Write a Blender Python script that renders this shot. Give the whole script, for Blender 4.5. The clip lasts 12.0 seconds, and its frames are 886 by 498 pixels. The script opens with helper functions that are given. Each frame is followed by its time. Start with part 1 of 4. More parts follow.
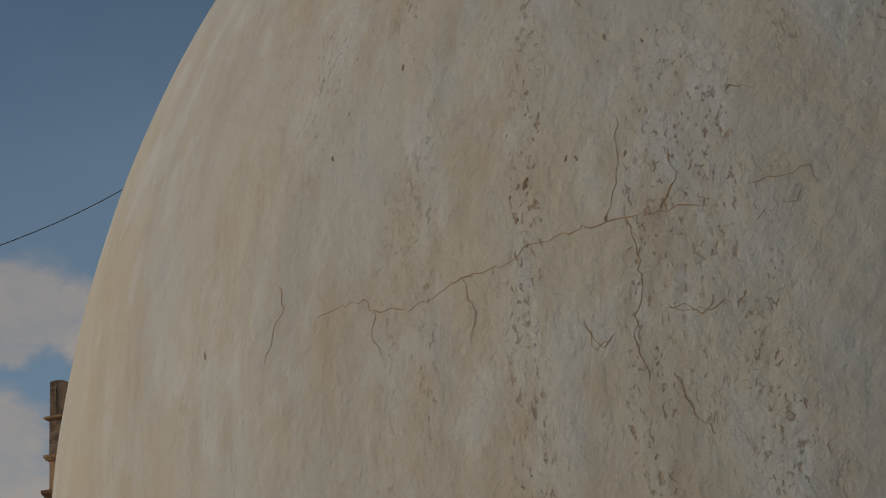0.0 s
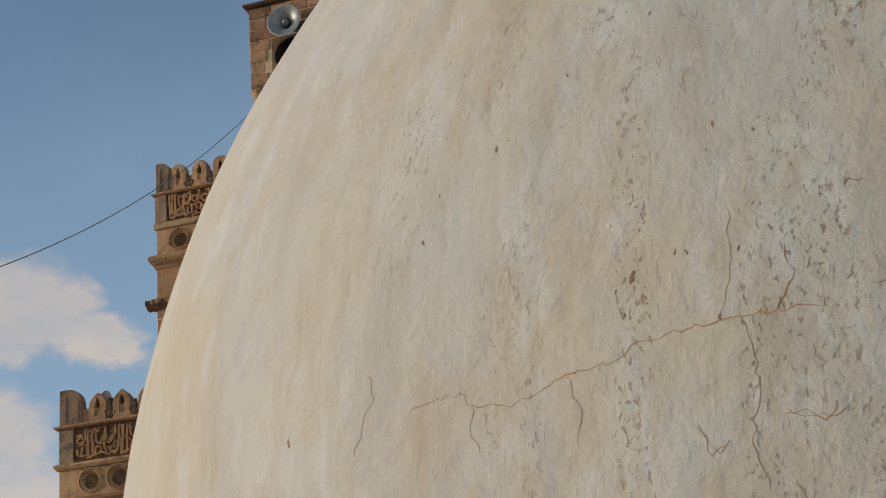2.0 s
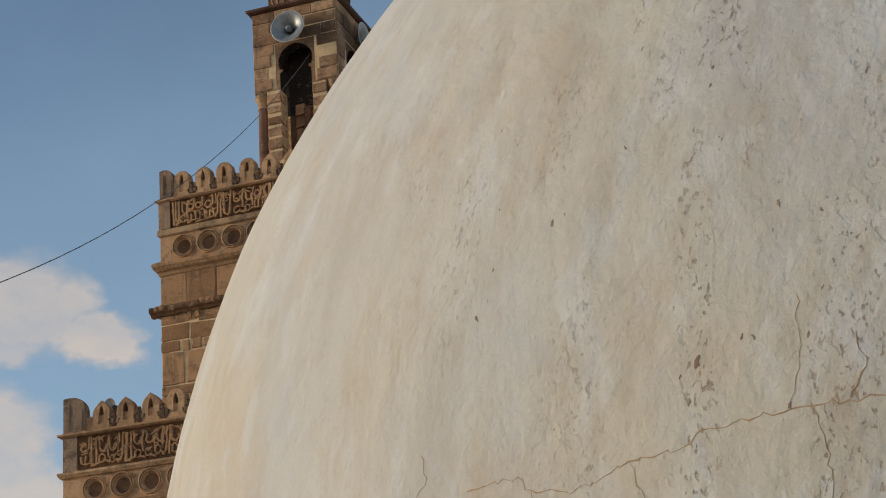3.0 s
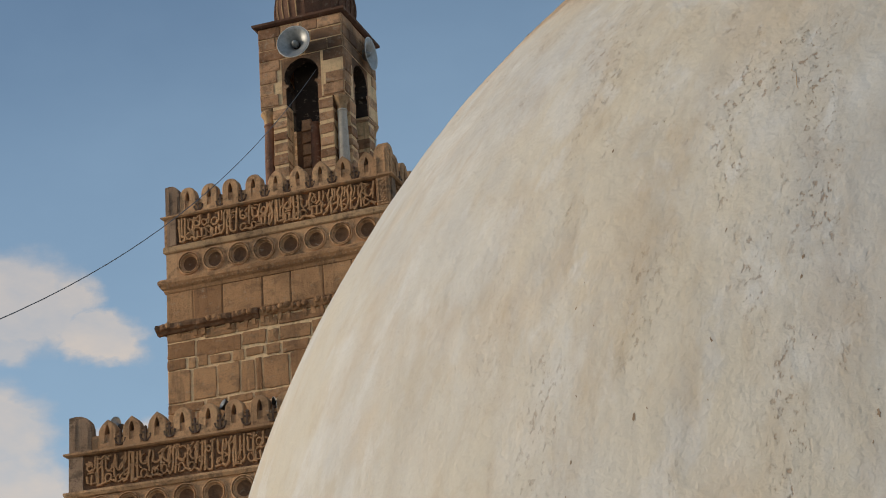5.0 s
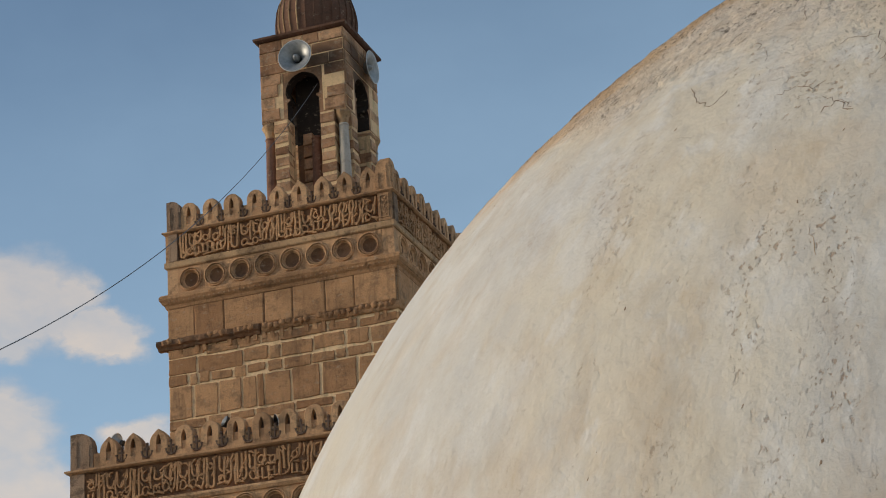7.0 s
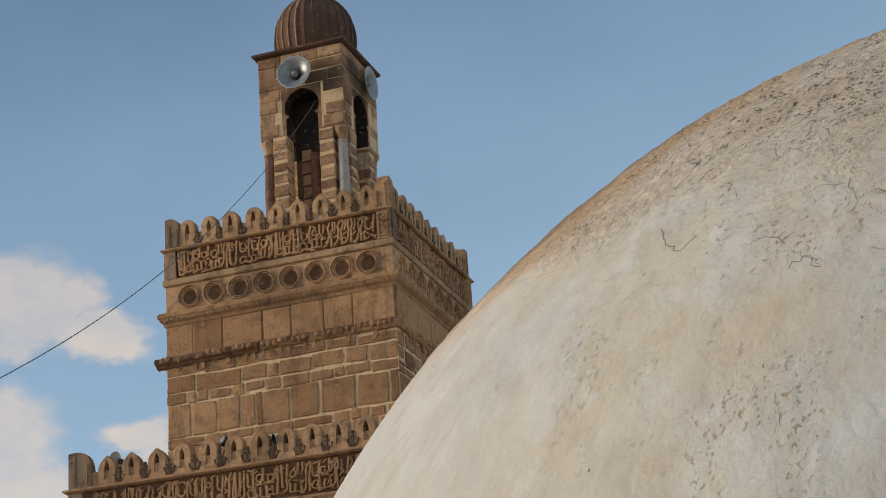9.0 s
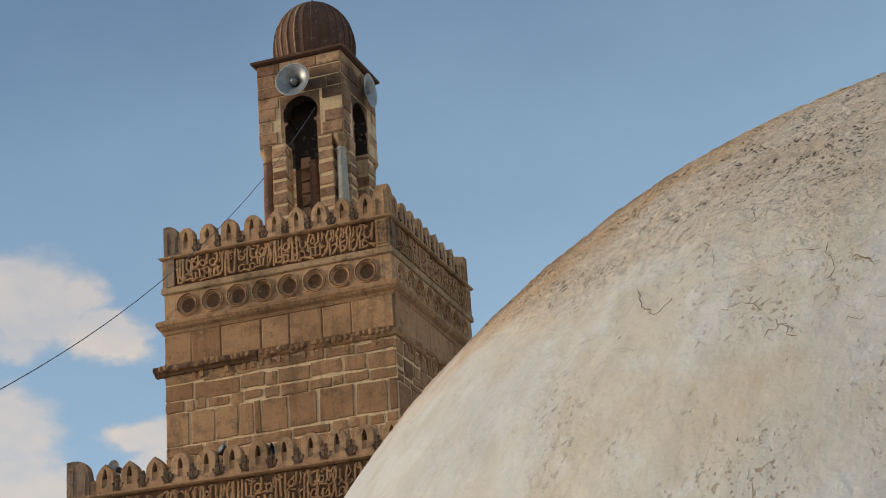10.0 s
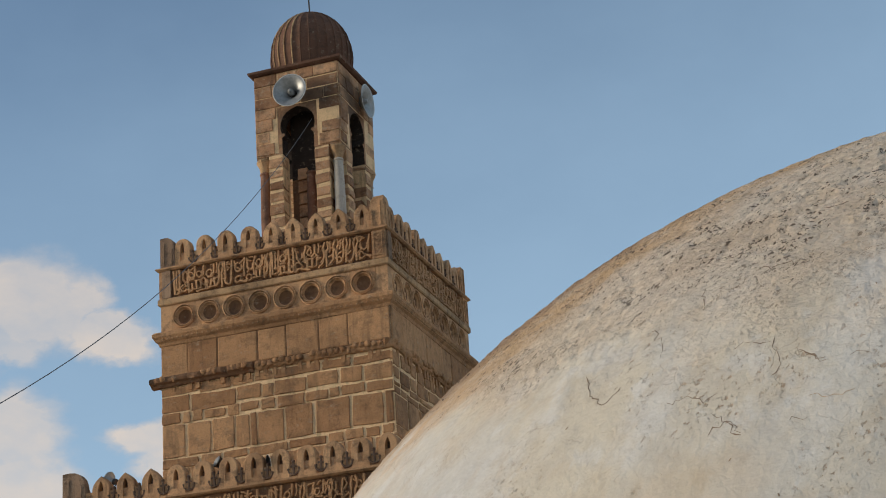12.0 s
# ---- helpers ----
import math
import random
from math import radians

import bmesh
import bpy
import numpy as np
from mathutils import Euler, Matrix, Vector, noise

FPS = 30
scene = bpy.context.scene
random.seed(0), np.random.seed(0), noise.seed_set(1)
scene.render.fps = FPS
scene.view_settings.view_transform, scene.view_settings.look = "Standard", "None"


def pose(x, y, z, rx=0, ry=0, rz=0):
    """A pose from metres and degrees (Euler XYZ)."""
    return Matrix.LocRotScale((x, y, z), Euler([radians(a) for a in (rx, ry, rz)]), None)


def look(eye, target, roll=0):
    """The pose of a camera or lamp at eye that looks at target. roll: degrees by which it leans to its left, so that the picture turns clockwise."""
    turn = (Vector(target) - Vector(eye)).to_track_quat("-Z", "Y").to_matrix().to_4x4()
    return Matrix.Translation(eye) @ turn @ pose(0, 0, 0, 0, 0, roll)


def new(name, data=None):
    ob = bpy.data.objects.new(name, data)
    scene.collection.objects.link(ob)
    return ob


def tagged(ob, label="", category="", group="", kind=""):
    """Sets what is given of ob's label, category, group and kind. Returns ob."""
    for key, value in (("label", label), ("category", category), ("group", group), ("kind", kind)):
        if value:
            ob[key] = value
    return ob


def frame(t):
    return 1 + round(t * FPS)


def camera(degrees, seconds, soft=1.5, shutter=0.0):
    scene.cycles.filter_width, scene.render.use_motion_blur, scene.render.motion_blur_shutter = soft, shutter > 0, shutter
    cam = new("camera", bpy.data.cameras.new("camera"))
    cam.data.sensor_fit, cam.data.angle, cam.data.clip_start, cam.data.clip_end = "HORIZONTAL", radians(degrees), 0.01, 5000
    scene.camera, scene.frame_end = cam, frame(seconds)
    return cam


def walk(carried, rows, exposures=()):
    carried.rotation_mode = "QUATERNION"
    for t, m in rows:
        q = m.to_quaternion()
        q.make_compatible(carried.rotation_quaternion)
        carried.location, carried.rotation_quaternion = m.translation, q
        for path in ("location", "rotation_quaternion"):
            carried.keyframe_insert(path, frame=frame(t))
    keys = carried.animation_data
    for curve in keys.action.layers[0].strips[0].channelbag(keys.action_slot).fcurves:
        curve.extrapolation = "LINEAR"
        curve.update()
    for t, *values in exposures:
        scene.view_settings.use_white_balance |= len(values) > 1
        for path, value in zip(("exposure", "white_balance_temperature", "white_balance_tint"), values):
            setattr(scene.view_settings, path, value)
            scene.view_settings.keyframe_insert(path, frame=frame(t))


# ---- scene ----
cam = camera(24.183, 12.0, soft=1.0)
walk(cam, [
    (0.0, pose(8.831, -23.792, 7.335, 111.245, 3.555, 19.679)),
    (0.5, pose(8.806, -23.786, 7.363, 111.231, 3.568, 19.719)),
    (1.0, pose(8.768, -23.786, 7.402, 111.246, 3.580, 19.688)),
    (1.5, pose(8.736, -23.790, 7.443, 111.240, 3.610, 19.709)),
    (2.0, pose(8.696, -23.790, 7.499, 111.225, 3.636, 19.723)),
    (2.5, pose(8.655, -23.790, 7.565, 111.214, 3.662, 19.686)),
    (3.0, pose(8.620, -23.786, 7.632, 111.195, 3.666, 19.694)),
    (3.5, pose(8.588, -23.790, 7.707, 111.172, 3.683, 19.692)),
    (5.5, pose(8.528, -23.790, 7.988, 111.112, 3.677, 19.687)),
    (6.0, pose(8.533, -23.824, 8.038, 111.098, 3.729, 19.733)),
    (6.5, pose(8.535, -23.805, 8.115, 111.083, 3.724, 19.722)),
    (7.0, pose(8.543, -23.800, 8.185, 111.065, 3.738, 19.750)),
    (7.5, pose(8.564, -23.794, 8.275, 111.057, 3.728, 19.804)),
    (9.5, pose(8.650, -23.811, 8.460, 111.097, 3.710, 19.865)),
    (10.0, pose(8.675, -23.782, 8.520, 111.108, 3.703, 19.907)),
    (10.5, pose(8.702, -23.779, 8.561, 111.115, 3.700, 19.935)),
    (11.0, pose(8.727, -23.778, 8.595, 111.134, 3.685, 19.975)),
    (11.5, pose(8.753, -23.776, 8.625, 111.142, 3.656, 19.969)),
    (12.0, pose(8.775, -23.771, 8.652, 111.147, 3.629, 19.978)),
], exposures=[(0.0, -0.92), (0.1, -0.62), (0.2, -0.40), (0.3, -0.20), (0.4, -0.06), (0.5, -0.07), (3.5, -0.02), (7.5, 0.11), (12.0, 0.16)])

# ---- world, sun ----
RIGHT, UP, BACK = Vector((0.93904, 0.3378, -0.06393)), Vector((0.17825, -0.31939, 0.93071)), Vector((0.29397, -0.88537, -0.36014))


def link(tree, a, b):
    tree.links.new(a, b)


def make_world():
    world = bpy.data.worlds.new("sky")
    scene.world = world
    world.use_nodes = True
    t = world.node_tree
    n = t.nodes
    bg = n["Background"]
    bg.inputs[1].default_value = 1.0
    sky = n.new("ShaderNodeTexSky")
    sky.sky_type, sky.sun_disc = "NISHITA", False
    sky.sun_elevation, sky.sun_rotation = radians(13), radians(255)
    sky.air_density, sky.dust_density, sky.ozone_density = 1.0, 0.6, 1.6
    dim = n.new("ShaderNodeVectorMath")
    dim.operation = "SCALE"
    dim.inputs["Scale"].default_value = SKY
    link(t, sky.outputs[0], dim.inputs[0])
    co = n.new("ShaderNodeTexCoord")

    def dot(v):
        d = n.new("ShaderNodeVectorMath")
        d.operation = "DOT_PRODUCT"
        d.inputs[1].default_value = v
        link(t, co.outputs["Generated"], d.inputs[0])
        return d.outputs["Value"]

    def calc(op, a, b, clamp=False):
        m = n.new("ShaderNodeMath")
        m.operation, m.use_clamp = op, clamp
        for i, v in enumerate((a, b)):
            if isinstance(v, (int, float)):
                m.inputs[i].default_value = v
            else:
                link(t, v, m.inputs[i])
        return m.outputs[0]

    def wisps(scale, detail, lift):
        nz = n.new("ShaderNodeTexNoise")
        nz.inputs["Scale"].default_value, nz.inputs["Detail"].default_value = scale, detail
        nz.inputs["Roughness"].default_value = 0.58
        mp = n.new("ShaderNodeMapping")
        mp.inputs["Location"].default_value = (lift, lift * 0.7, 0)
        mp.inputs["Scale"].default_value = (1, 1, 1.7)
        link(t, co.outputs["Generated"], mp.inputs[0])
        link(t, mp.outputs[0], nz.inputs[0])
        return nz.outputs["Fac"]

    # the cumulus bank stands where it stands in the sky; angles across and up from one bearing, in degrees
    ahead = calc("MAXIMUM", calc("MULTIPLY", dot(BACK), -1.0), 0.05)
    across = calc("MULTIPLY", calc("DIVIDE", dot(RIGHT), ahead), 57.3)
    above = calc("MULTIPLY", calc("DIVIDE", dot(UP), ahead), 57.3)
    across = calc("ADD", across, calc("MULTIPLY", calc("SUBTRACT", wisps(26, 8, 0.3), 0.5), 2.6))
    above = calc("ADD", above, calc("MULTIPLY", calc("SUBTRACT", wisps(26, 8, 4.1), 0.5), 2.2))
    total = None
    # (across, above, half width, half height, weight)
    for cx, cy, rx, ry, wt in ((-11.7, -1.5, 1.9, 1.6, 1.0), (-10.6, -1.6, 1.1, 1.3, 1.0), (-9.5, -2.35, 1.2, 0.75, 1.0), (-12.3, -2.7, 1.5, 0.7, 0.9),
                               (-12.0, -5.2, 1.6, 1.5, 0.95), (-11.7, -7.1, 1.9, 1.8, 1.0), (-8.5, -5.35, 1.15, 0.7, 1.05), (-7.9, -6.0, 0.9, 0.9, 1.0),
                               (-15.5, -3.5, 2.6, 4.2, 1.0), (-16.0, -10.0, 5.0, 3.0, 0.9)):
        a = calc("DIVIDE", calc("SUBTRACT", across, cx), rx)
        b = calc("DIVIDE", calc("SUBTRACT", above, cy), ry)
        r2 = calc("ADD", calc("MULTIPLY", a, a), calc("MULTIPLY", b, b))
        blob = calc("MULTIPLY", calc("SUBTRACT", 1.35, r2, True), wt)
        total = blob if total is None else calc("MAXIMUM", total, blob)
    puff = n.new("ShaderNodeMapRange")
    puff.interpolation_type = "SMOOTHSTEP"
    puff.inputs["From Min"].default_value, puff.inputs["From Max"].default_value = 0.0, 1.8
    link(t, calc("MULTIPLY", total, calc("ADD", wisps(20, 7, 1.7), 0.62)), puff.inputs["Value"])
    # haze that thickens towards the horizon, with thin high streaks in it
    rise = n.new("ShaderNodeMapRange")
    rise.inputs["From Min"].default_value, rise.inputs["From Max"].default_value = 0.20, 0.50
    rise.inputs["To Min"].default_value, rise.inputs["To Max"].default_value = 0.72, 0.06
    link(t, dot((0, 0, 1)), rise.inputs["Value"])
    veil = n.new("ShaderNodeMapRange")
    veil.inputs["From Min"].default_value, veil.inputs["From Max"].default_value = 0.3, 0.75
    veil.inputs["To Min"].default_value, veil.inputs["To Max"].default_value = -0.05, 0.10
    link(t, wisps(5.0, 5, 2.2), veil.inputs["Value"])
    paler = calc("MULTIPLY", dot(Vector((RIGHT.x, RIGHT.y, 0))), 0.75)
    cover = calc("ADD", calc("ADD", rise.outputs[0], paler), veil.outputs[0], True)
    thin = n.new("ShaderNodeMix")
    thin.data_type = "RGBA"
    link(t, cover, thin.inputs[0])
    link(t, dim.outputs[0], thin.inputs[6])
    thin.inputs[7].default_value = VEIL
    # bright haze low along the whole horizon, below the view; added for fill light
    low = n.new("ShaderNodeMapRange")
    low.interpolation_type = "SMOOTHSTEP"
    low.inputs["From Min"].default_value, low.inputs["From Max"].default_value = 0.02, 0.24
    low.inputs["To Min"].default_value, low.inputs["To Max"].default_value = 1.0, 0.0
    link(t, dot((0, 0, 1)), low.inputs["Value"])
    haze = n.new("ShaderNodeMix")
    haze.data_type = "RGBA"
    haze.inputs[7].default_value = (1.10, 1.02, 0.93, 1)
    link(t, low.outputs[0], haze.inputs[0])
    link(t, thin.outputs[2], haze.inputs[6])
    mix = n.new("ShaderNodeMix")
    mix.data_type = "RGBA"
    link(t, calc("MULTIPLY", puff.outputs[0], 0.93), mix.inputs[0])
    link(t, haze.outputs[2], mix.inputs[6])
    tone = n.new("ShaderNodeMix")
    tone.data_type = "RGBA"
    tone.inputs[6].default_value, tone.inputs[7].default_value = (0.45, 0.45, 0.47, 1), (0.80, 0.64, 0.49, 1)
    link(t, puff.outputs[0], tone.inputs[0])
    link(t, tone.outputs[2], mix.inputs[7])
    link(t, mix.outputs[2], bg.inputs[0])


SKY = 0.132
VEIL = (0.365, 0.525, 0.690, 1)
make_world()
sun = new("sun", bpy.data.lights.new("sun", "SUN"))
sun.data.energy, sun.data.angle, sun.data.color = 2.25, radians(12), (1.0, 0.87, 0.70)
sun.matrix_world = look((-9.66, -2.59, 2.3), (0, 0, 0))


# ---- materials ----
class Mat:
    """A small wrapper that keeps node code short."""

    def __init__(self, name, rough=0.9, metal=0.0):
        self.m = bpy.data.materials.new(name)
        self.m.use_nodes = True
        self.t = self.m.node_tree
        self.b = self.t.nodes["Principled BSDF"]
        self.b.inputs["Roughness"].default_value = rough
        self.b.inputs["Metallic"].default_value = metal
        self.b.inputs["Specular IOR Level"].default_value = 0.25
        self.co = self.node("ShaderNodeTexCoord").outputs["Object"]
        self.col = None

    def node(self, kind):
        return self.t.nodes.new(kind)

    def put(self, a, socket):
        if isinstance(a, (int, float, tuple)):
            socket.default_value = a
        else:
            link(self.t, a, socket)

    def scaled(self, sx, sy, sz, off=0.0, src=None):
        m = self.node("ShaderNodeMapping")
        m.inputs["Scale"].default_value = (sx, sy, sz)
        m.inputs["Location"].default_value = (off, off * 1.3, off * 0.6)
        self.put(src or self.co, m.inputs[0])
        return m.outputs[0]

    def noise(self, vec, scale=1.0, detail=4, rough=0.55, warp=0.0):
        n = self.node("ShaderNodeTexNoise")
        n.inputs["Scale"].default_value, n.inputs["Detail"].default_value = scale, detail
        n.inputs["Roughness"].default_value, n.inputs["Distortion"].default_value = rough, warp
        self.put(vec, n.inputs["Vector"])
        return n.outputs["Fac"]

    def edges(self, vec, scale):
        n = self.node("ShaderNodeTexVoronoi")
        n.feature = "DISTANCE_TO_EDGE"
        n.inputs["Scale"].default_value = scale
        self.put(vec, n.inputs["Vector"])
        return n.outputs["Distance"]

    def cells(self, vec, scale):
        n = self.node("ShaderNodeTexVoronoi")
        n.inputs["Scale"].default_value = scale
        self.put(vec, n.inputs["Vector"])
        return n.outputs["Distance"], n.outputs["Color"]

    def ramp(self, v, lo, hi, a=0.0, b=1.0):
        r = self.node("ShaderNodeMapRange")
        r.interpolation_type = "SMOOTHSTEP"
        self.put(v, r.inputs["Value"])
        for k, x in zip(("From Min", "From Max", "To Min", "To Max"), (lo, hi, a, b)):
            r.inputs[k].default_value = x
        return r.outputs[0]

    def calc(self, op, a, b):
        m = self.node("ShaderNodeMath")
        m.operation = op
        self.put(a, m.inputs[0])
        self.put(b, m.inputs[1])
        return m.outputs[0]

    def mix(self, fac, a, b, mode="MIX"):
        m = self.node("ShaderNodeMix")
        m.data_type, m.blend_type = "RGBA", mode
        self.put(fac, m.inputs[0])
        self.put(a if not isinstance(a, tuple) else (*a, 1), m.inputs[6])
        self.put(b if not isinstance(b, tuple) else (*b, 1), m.inputs[7])
        return m.outputs[2]

    def warp(self, amount, scale):
        n = self.node("ShaderNodeTexNoise")
        n.inputs["Scale"].default_value, n.inputs["Detail"].default_value = scale, 3
        self.put(self.co, n.inputs["Vector"])
        m = self.node("ShaderNodeVectorMath")
        m.operation = "SCALE"
        link(self.t, n.outputs["Color"], m.inputs[0])
        m.inputs["Scale"].default_value = amount
        a = self.node("ShaderNodeVectorMath")
        self.put(self.co, a.inputs[0])
        link(self.t, m.outputs[0], a.inputs[1])
        return a.outputs[0]

    def height(self):
        s = self.node("ShaderNodeSeparateXYZ")
        self.put(self.co, s.inputs[0])
        return s.outputs[2]

    def across(self):
        s = self.node("ShaderNodeSeparateXYZ")
        self.put(self.co, s.inputs[0])
        return s.outputs[0]

    def random(self):
        return self.node("ShaderNodeObjectInfo").outputs["Random"]

    def end(self, col, bump=None, strength=0.3, dist=0.01, rough=None):
        self.put(col if not isinstance(col, tuple) else (*col, 1), self.b.inputs["Base Color"])
        if bump is not None:
            n = self.node("ShaderNodeBump")
            n.inputs["Strength"].default_value, n.inputs["Distance"].default_value = strength, dist
            self.put(bump, n.inputs["Height"])
            link(self.t, n.outputs[0], self.b.inputs["Normal"])
        if rough is not None:
            self.put(rough, self.b.inputs["Roughness"])
        return self.m


def plaster_material():
    """Old whitewash: mottled cream and grey, vertical runs, small scars, a pitted crown that turns rusty on its far side."""
    m = Mat("whitewashed_plaster", 0.85)
    wash = m.noise(m.scaled(2.2, 2.2, 1.1), 1.0, 5)
    col = m.mix(m.ramp(wash, 0.36, 0.64), (0.595, 0.525, 0.41), (0.56, 0.53, 0.475))
    patch = m.noise(m.scaled(5.0, 5.0, 2.6, 3.0), 1.0, 5, 0.6)
    col = m.mix(m.ramp(patch, 0.50, 0.66, 0, 0.7), col, (0.645, 0.615, 0.56))
    blush = m.noise(m.scaled(4.0, 4.0, 3.2, 15.0), 1.0, 4, 0.6)
    col = m.mix(m.ramp(blush, 0.50, 0.70, 0, 0.42), col, (0.55, 0.43, 0.30))
    smear = m.noise(m.scaled(13, 13, 7.5, 52.0), 1.0, 6, 0.66, 0.3)
    col = m.mix(m.ramp(smear, 0.50, 0.68, 0, 0.30), col, (0.47, 0.36, 0.235))
    bare = m.noise(m.scaled(9, 9, 4.5, 61.0), 1.0, 5, 0.6, 0.2)
    col = m.mix(m.ramp(bare, 0.54, 0.64, 0, 0.42), col, (0.645, 0.63, 0.60))
    cool = m.noise(m.scaled(6.5, 6.5, 3.4, 27.0), 1.0, 5, 0.62)
    col = m.mix(m.ramp(cool, 0.53, 0.68, 0, 0.28), col, (0.44, 0.43, 0.42))
    # broad grey and tan runs of rain down the curve
    wet = m.ramp(m.across(), -1.6, -0.9, 0.25, 1.0)
    run = m.noise(m.scaled(7, 7, 1.1, 1.0), 1.0, 4, 0.55, 0.2)
    col = m.mix(m.calc("MULTIPLY", m.ramp(run, 0.46, 0.72, 0, 0.26), wet), col, (0.33, 0.295, 0.26))
    run2 = m.noise(m.scaled(13, 13, 1.5, 7.0), 1.0, 5, 0.62, 0.3)
    col = m.mix(m.calc("MULTIPLY", m.ramp(run2, 0.50, 0.70, 0, 0.30), wet), col, (0.42, 0.30, 0.18))
    # scars where the wash has come off, gathered along the runs
    where = m.ramp(m.noise(m.scaled(10, 10, 1.1, 5.0), 1.0, 4), 0.46, 0.62)
    # the weather side has lost more of its wash than the flank
    flank = m.calc("ADD", m.across(), m.calc("MULTIPLY", m.noise(m.scaled(3.0, 3.0, 1.2, 40.0), 1.0, 4, 0.6), 0.9))
    where = m.calc("MULTIPLY", where, m.ramp(flank, -0.70, 0.0, 0.10, 1.0))
    fleck = m.ramp(m.noise(m.scaled(96, 96, 60, 2.0), 1.0, 5, 0.66, 0.15), 0.565, 0.65)
    flecks = m.calc("MULTIPLY", where, fleck)
    smudge = m.ramp(m.noise(m.scaled(19, 19, 10, 21.0), 1.0, 6, 0.72, 0.2), 0.53, 0.70)
    col = m.mix(m.calc("MULTIPLY", m.calc("MULTIPLY", where, smudge), 0.42), col, (0.31, 0.235, 0.17))
    pale = m.ramp(m.noise(m.scaled(22, 22, 10, 9.0), 1.0, 4, 0.6, 0.5), 0.54, 0.66)
    col = m.mix(m.calc("MULTIPLY", m.calc("MULTIPLY", where, pale), 0.6), col, (0.66, 0.64, 0.60))
    col = m.mix(m.calc("MULTIPLY", flecks, 0.60), col, (0.29, 0.165, 0.085))
    # how far up and round to the far side a place lies
    s = m.node("ShaderNodeSeparateXYZ")
    m.put(m.co, s.inputs[0])
    far = m.calc("ADD", m.calc("MULTIPLY", s.outputs[0], -0.302), m.calc("MULTIPLY", s.outputs[2], 0.453))
    stray = m.calc("SUBTRACT", m.noise(m.scaled(3.4, 3.4, 3.4, 4.0), 1.0, 6, 0.65), 0.5)
    high = m.calc("ADD", m.height(), m.calc("MULTIPLY", stray, 0.62))
    crown = m.ramp(high, 1.40, 1.66)
    # short broken hairlines, thickest just below the crown
    craze = m.ramp(m.edges(m.warp(0.09, 13.0), 5.0), 0.0, 0.011, 1.0, 0.0)
    craze = m.calc("MAXIMUM", craze, m.ramp(m.edges(m.warp(0.06, 22.0), 10.0), 0.0, 0.016, 0.7, 0.0))
    broken = m.ramp(m.noise(m.scaled(9.0, 9.0, 9.0, 12.0), 1.0, 5, 0.7), 0.50, 0.58)
    belt = m.ramp(high, 1.02, 1.36, 0.06, 1.0)
    craze = m.calc("MULTIPLY", m.calc("MULTIPLY", craze, broken), belt)
    col = m.mix(m.calc("MULTIPLY", craze, 0.28), col, (0.27, 0.18, 0.12))
    # the crown: bare render, blotched, full of small dark holes
    col = m.mix(m.calc("MULTIPLY", crown, 0.62), col, (0.84, 0.65, 0.46))
    stain = m.noise(m.scaled(5.5, 5.5, 5.5, 8.0), 1.0, 6, 0.68)
    col = m.mix(m.calc("MULTIPLY", m.ramp(stain, 0.46, 0.62), m.calc("MULTIPLY", crown, 0.52)), col, (0.53, 0.40, 0.275))
    col = m.mix(m.calc("MULTIPLY", m.ramp(stain, 0.54, 0.38), m.calc("MULTIPLY", crown, 0.55)), col, (0.65, 0.565, 0.46))
    chip = m.ramp(m.noise(m.scaled(52, 26, 36, 16.0), 1.0, 5, 0.70, 0.1), 0.54, 0.63)
    col = m.mix(m.calc("MULTIPLY", m.calc("MULTIPLY", chip, crown), 0.75), col, (0.84, 0.72, 0.57))
    keep = m.ramp(m.noise(m.scaled(10, 10, 15, 31.0), 1.0, 6, 0.75), 0.40, 0.58)
    near, tint = m.cells(m.scaled(1.0, 0.6, 0.8, 0.0, m.warp(0.03, 70)), 120)
    size = m.calc("MULTIPLY", m.calc("POWER", tint, 1.6), m.calc("MULTIPLY", keep, 0.72))
    pit = m.ramp(m.calc("SUBTRACT", size, near), -0.03, 0.07)
    dash = m.ramp(m.noise(m.scaled(130, 70, 100, 6.0), 1.0, 5, 0.68), 0.575, 0.63)
    pit = m.calc("MAXIMUM", pit, m.calc("MULTIPLY", dash, keep))
    pits = m.calc("MULTIPLY", pit, crown)
    # rust and lichen round the far side of the crown
    crest = m.ramp(m.calc("ADD", far, m.calc("MULTIPLY", stray, 0.10)), 0.955, 1.015)
    crest = m.calc("MULTIPLY", crest, m.ramp(high, 1.36, 1.58))
    rust = m.ramp(m.noise(m.scaled(12, 12, 12, 2.5), 1.0, 6, 0.7), 0.32, 0.56, 0.35, 1.0)
    col = m.mix(m.calc("MULTIPLY", m.calc("MULTIPLY", crest, rust), 0.80), col, (0.58, 0.36, 0.175))
    ridge = m.calc("MULTIPLY", crest, m.ramp(far, 1.02, 1.06))
    col = m.mix(m.calc("MULTIPLY", ridge, 0.5), col, (0.19, 0.105, 0.065))
    col = m.mix(m.calc("MULTIPLY", pits, 0.92), col, (0.10, 0.062, 0.038))
    grain = m.noise(m.co, 160, 3, 0.6)
    col = m.mix(m.ramp(grain, 0.3, 0.7, 0.0, 0.12), col, (0.40, 0.34, 0.26))
    h = m.calc("ADD", m.calc("MULTIPLY", m.noise(m.co, 30, 6, 0.65), 0.55), m.calc("MULTIPLY", m.noise(m.co, 6, 4), 0.9))
    h = m.calc("ADD", h, m.calc("MULTIPLY", m.calc("MULTIPLY", m.noise(m.co, 44, 6, 0.75), crown), 2.2))
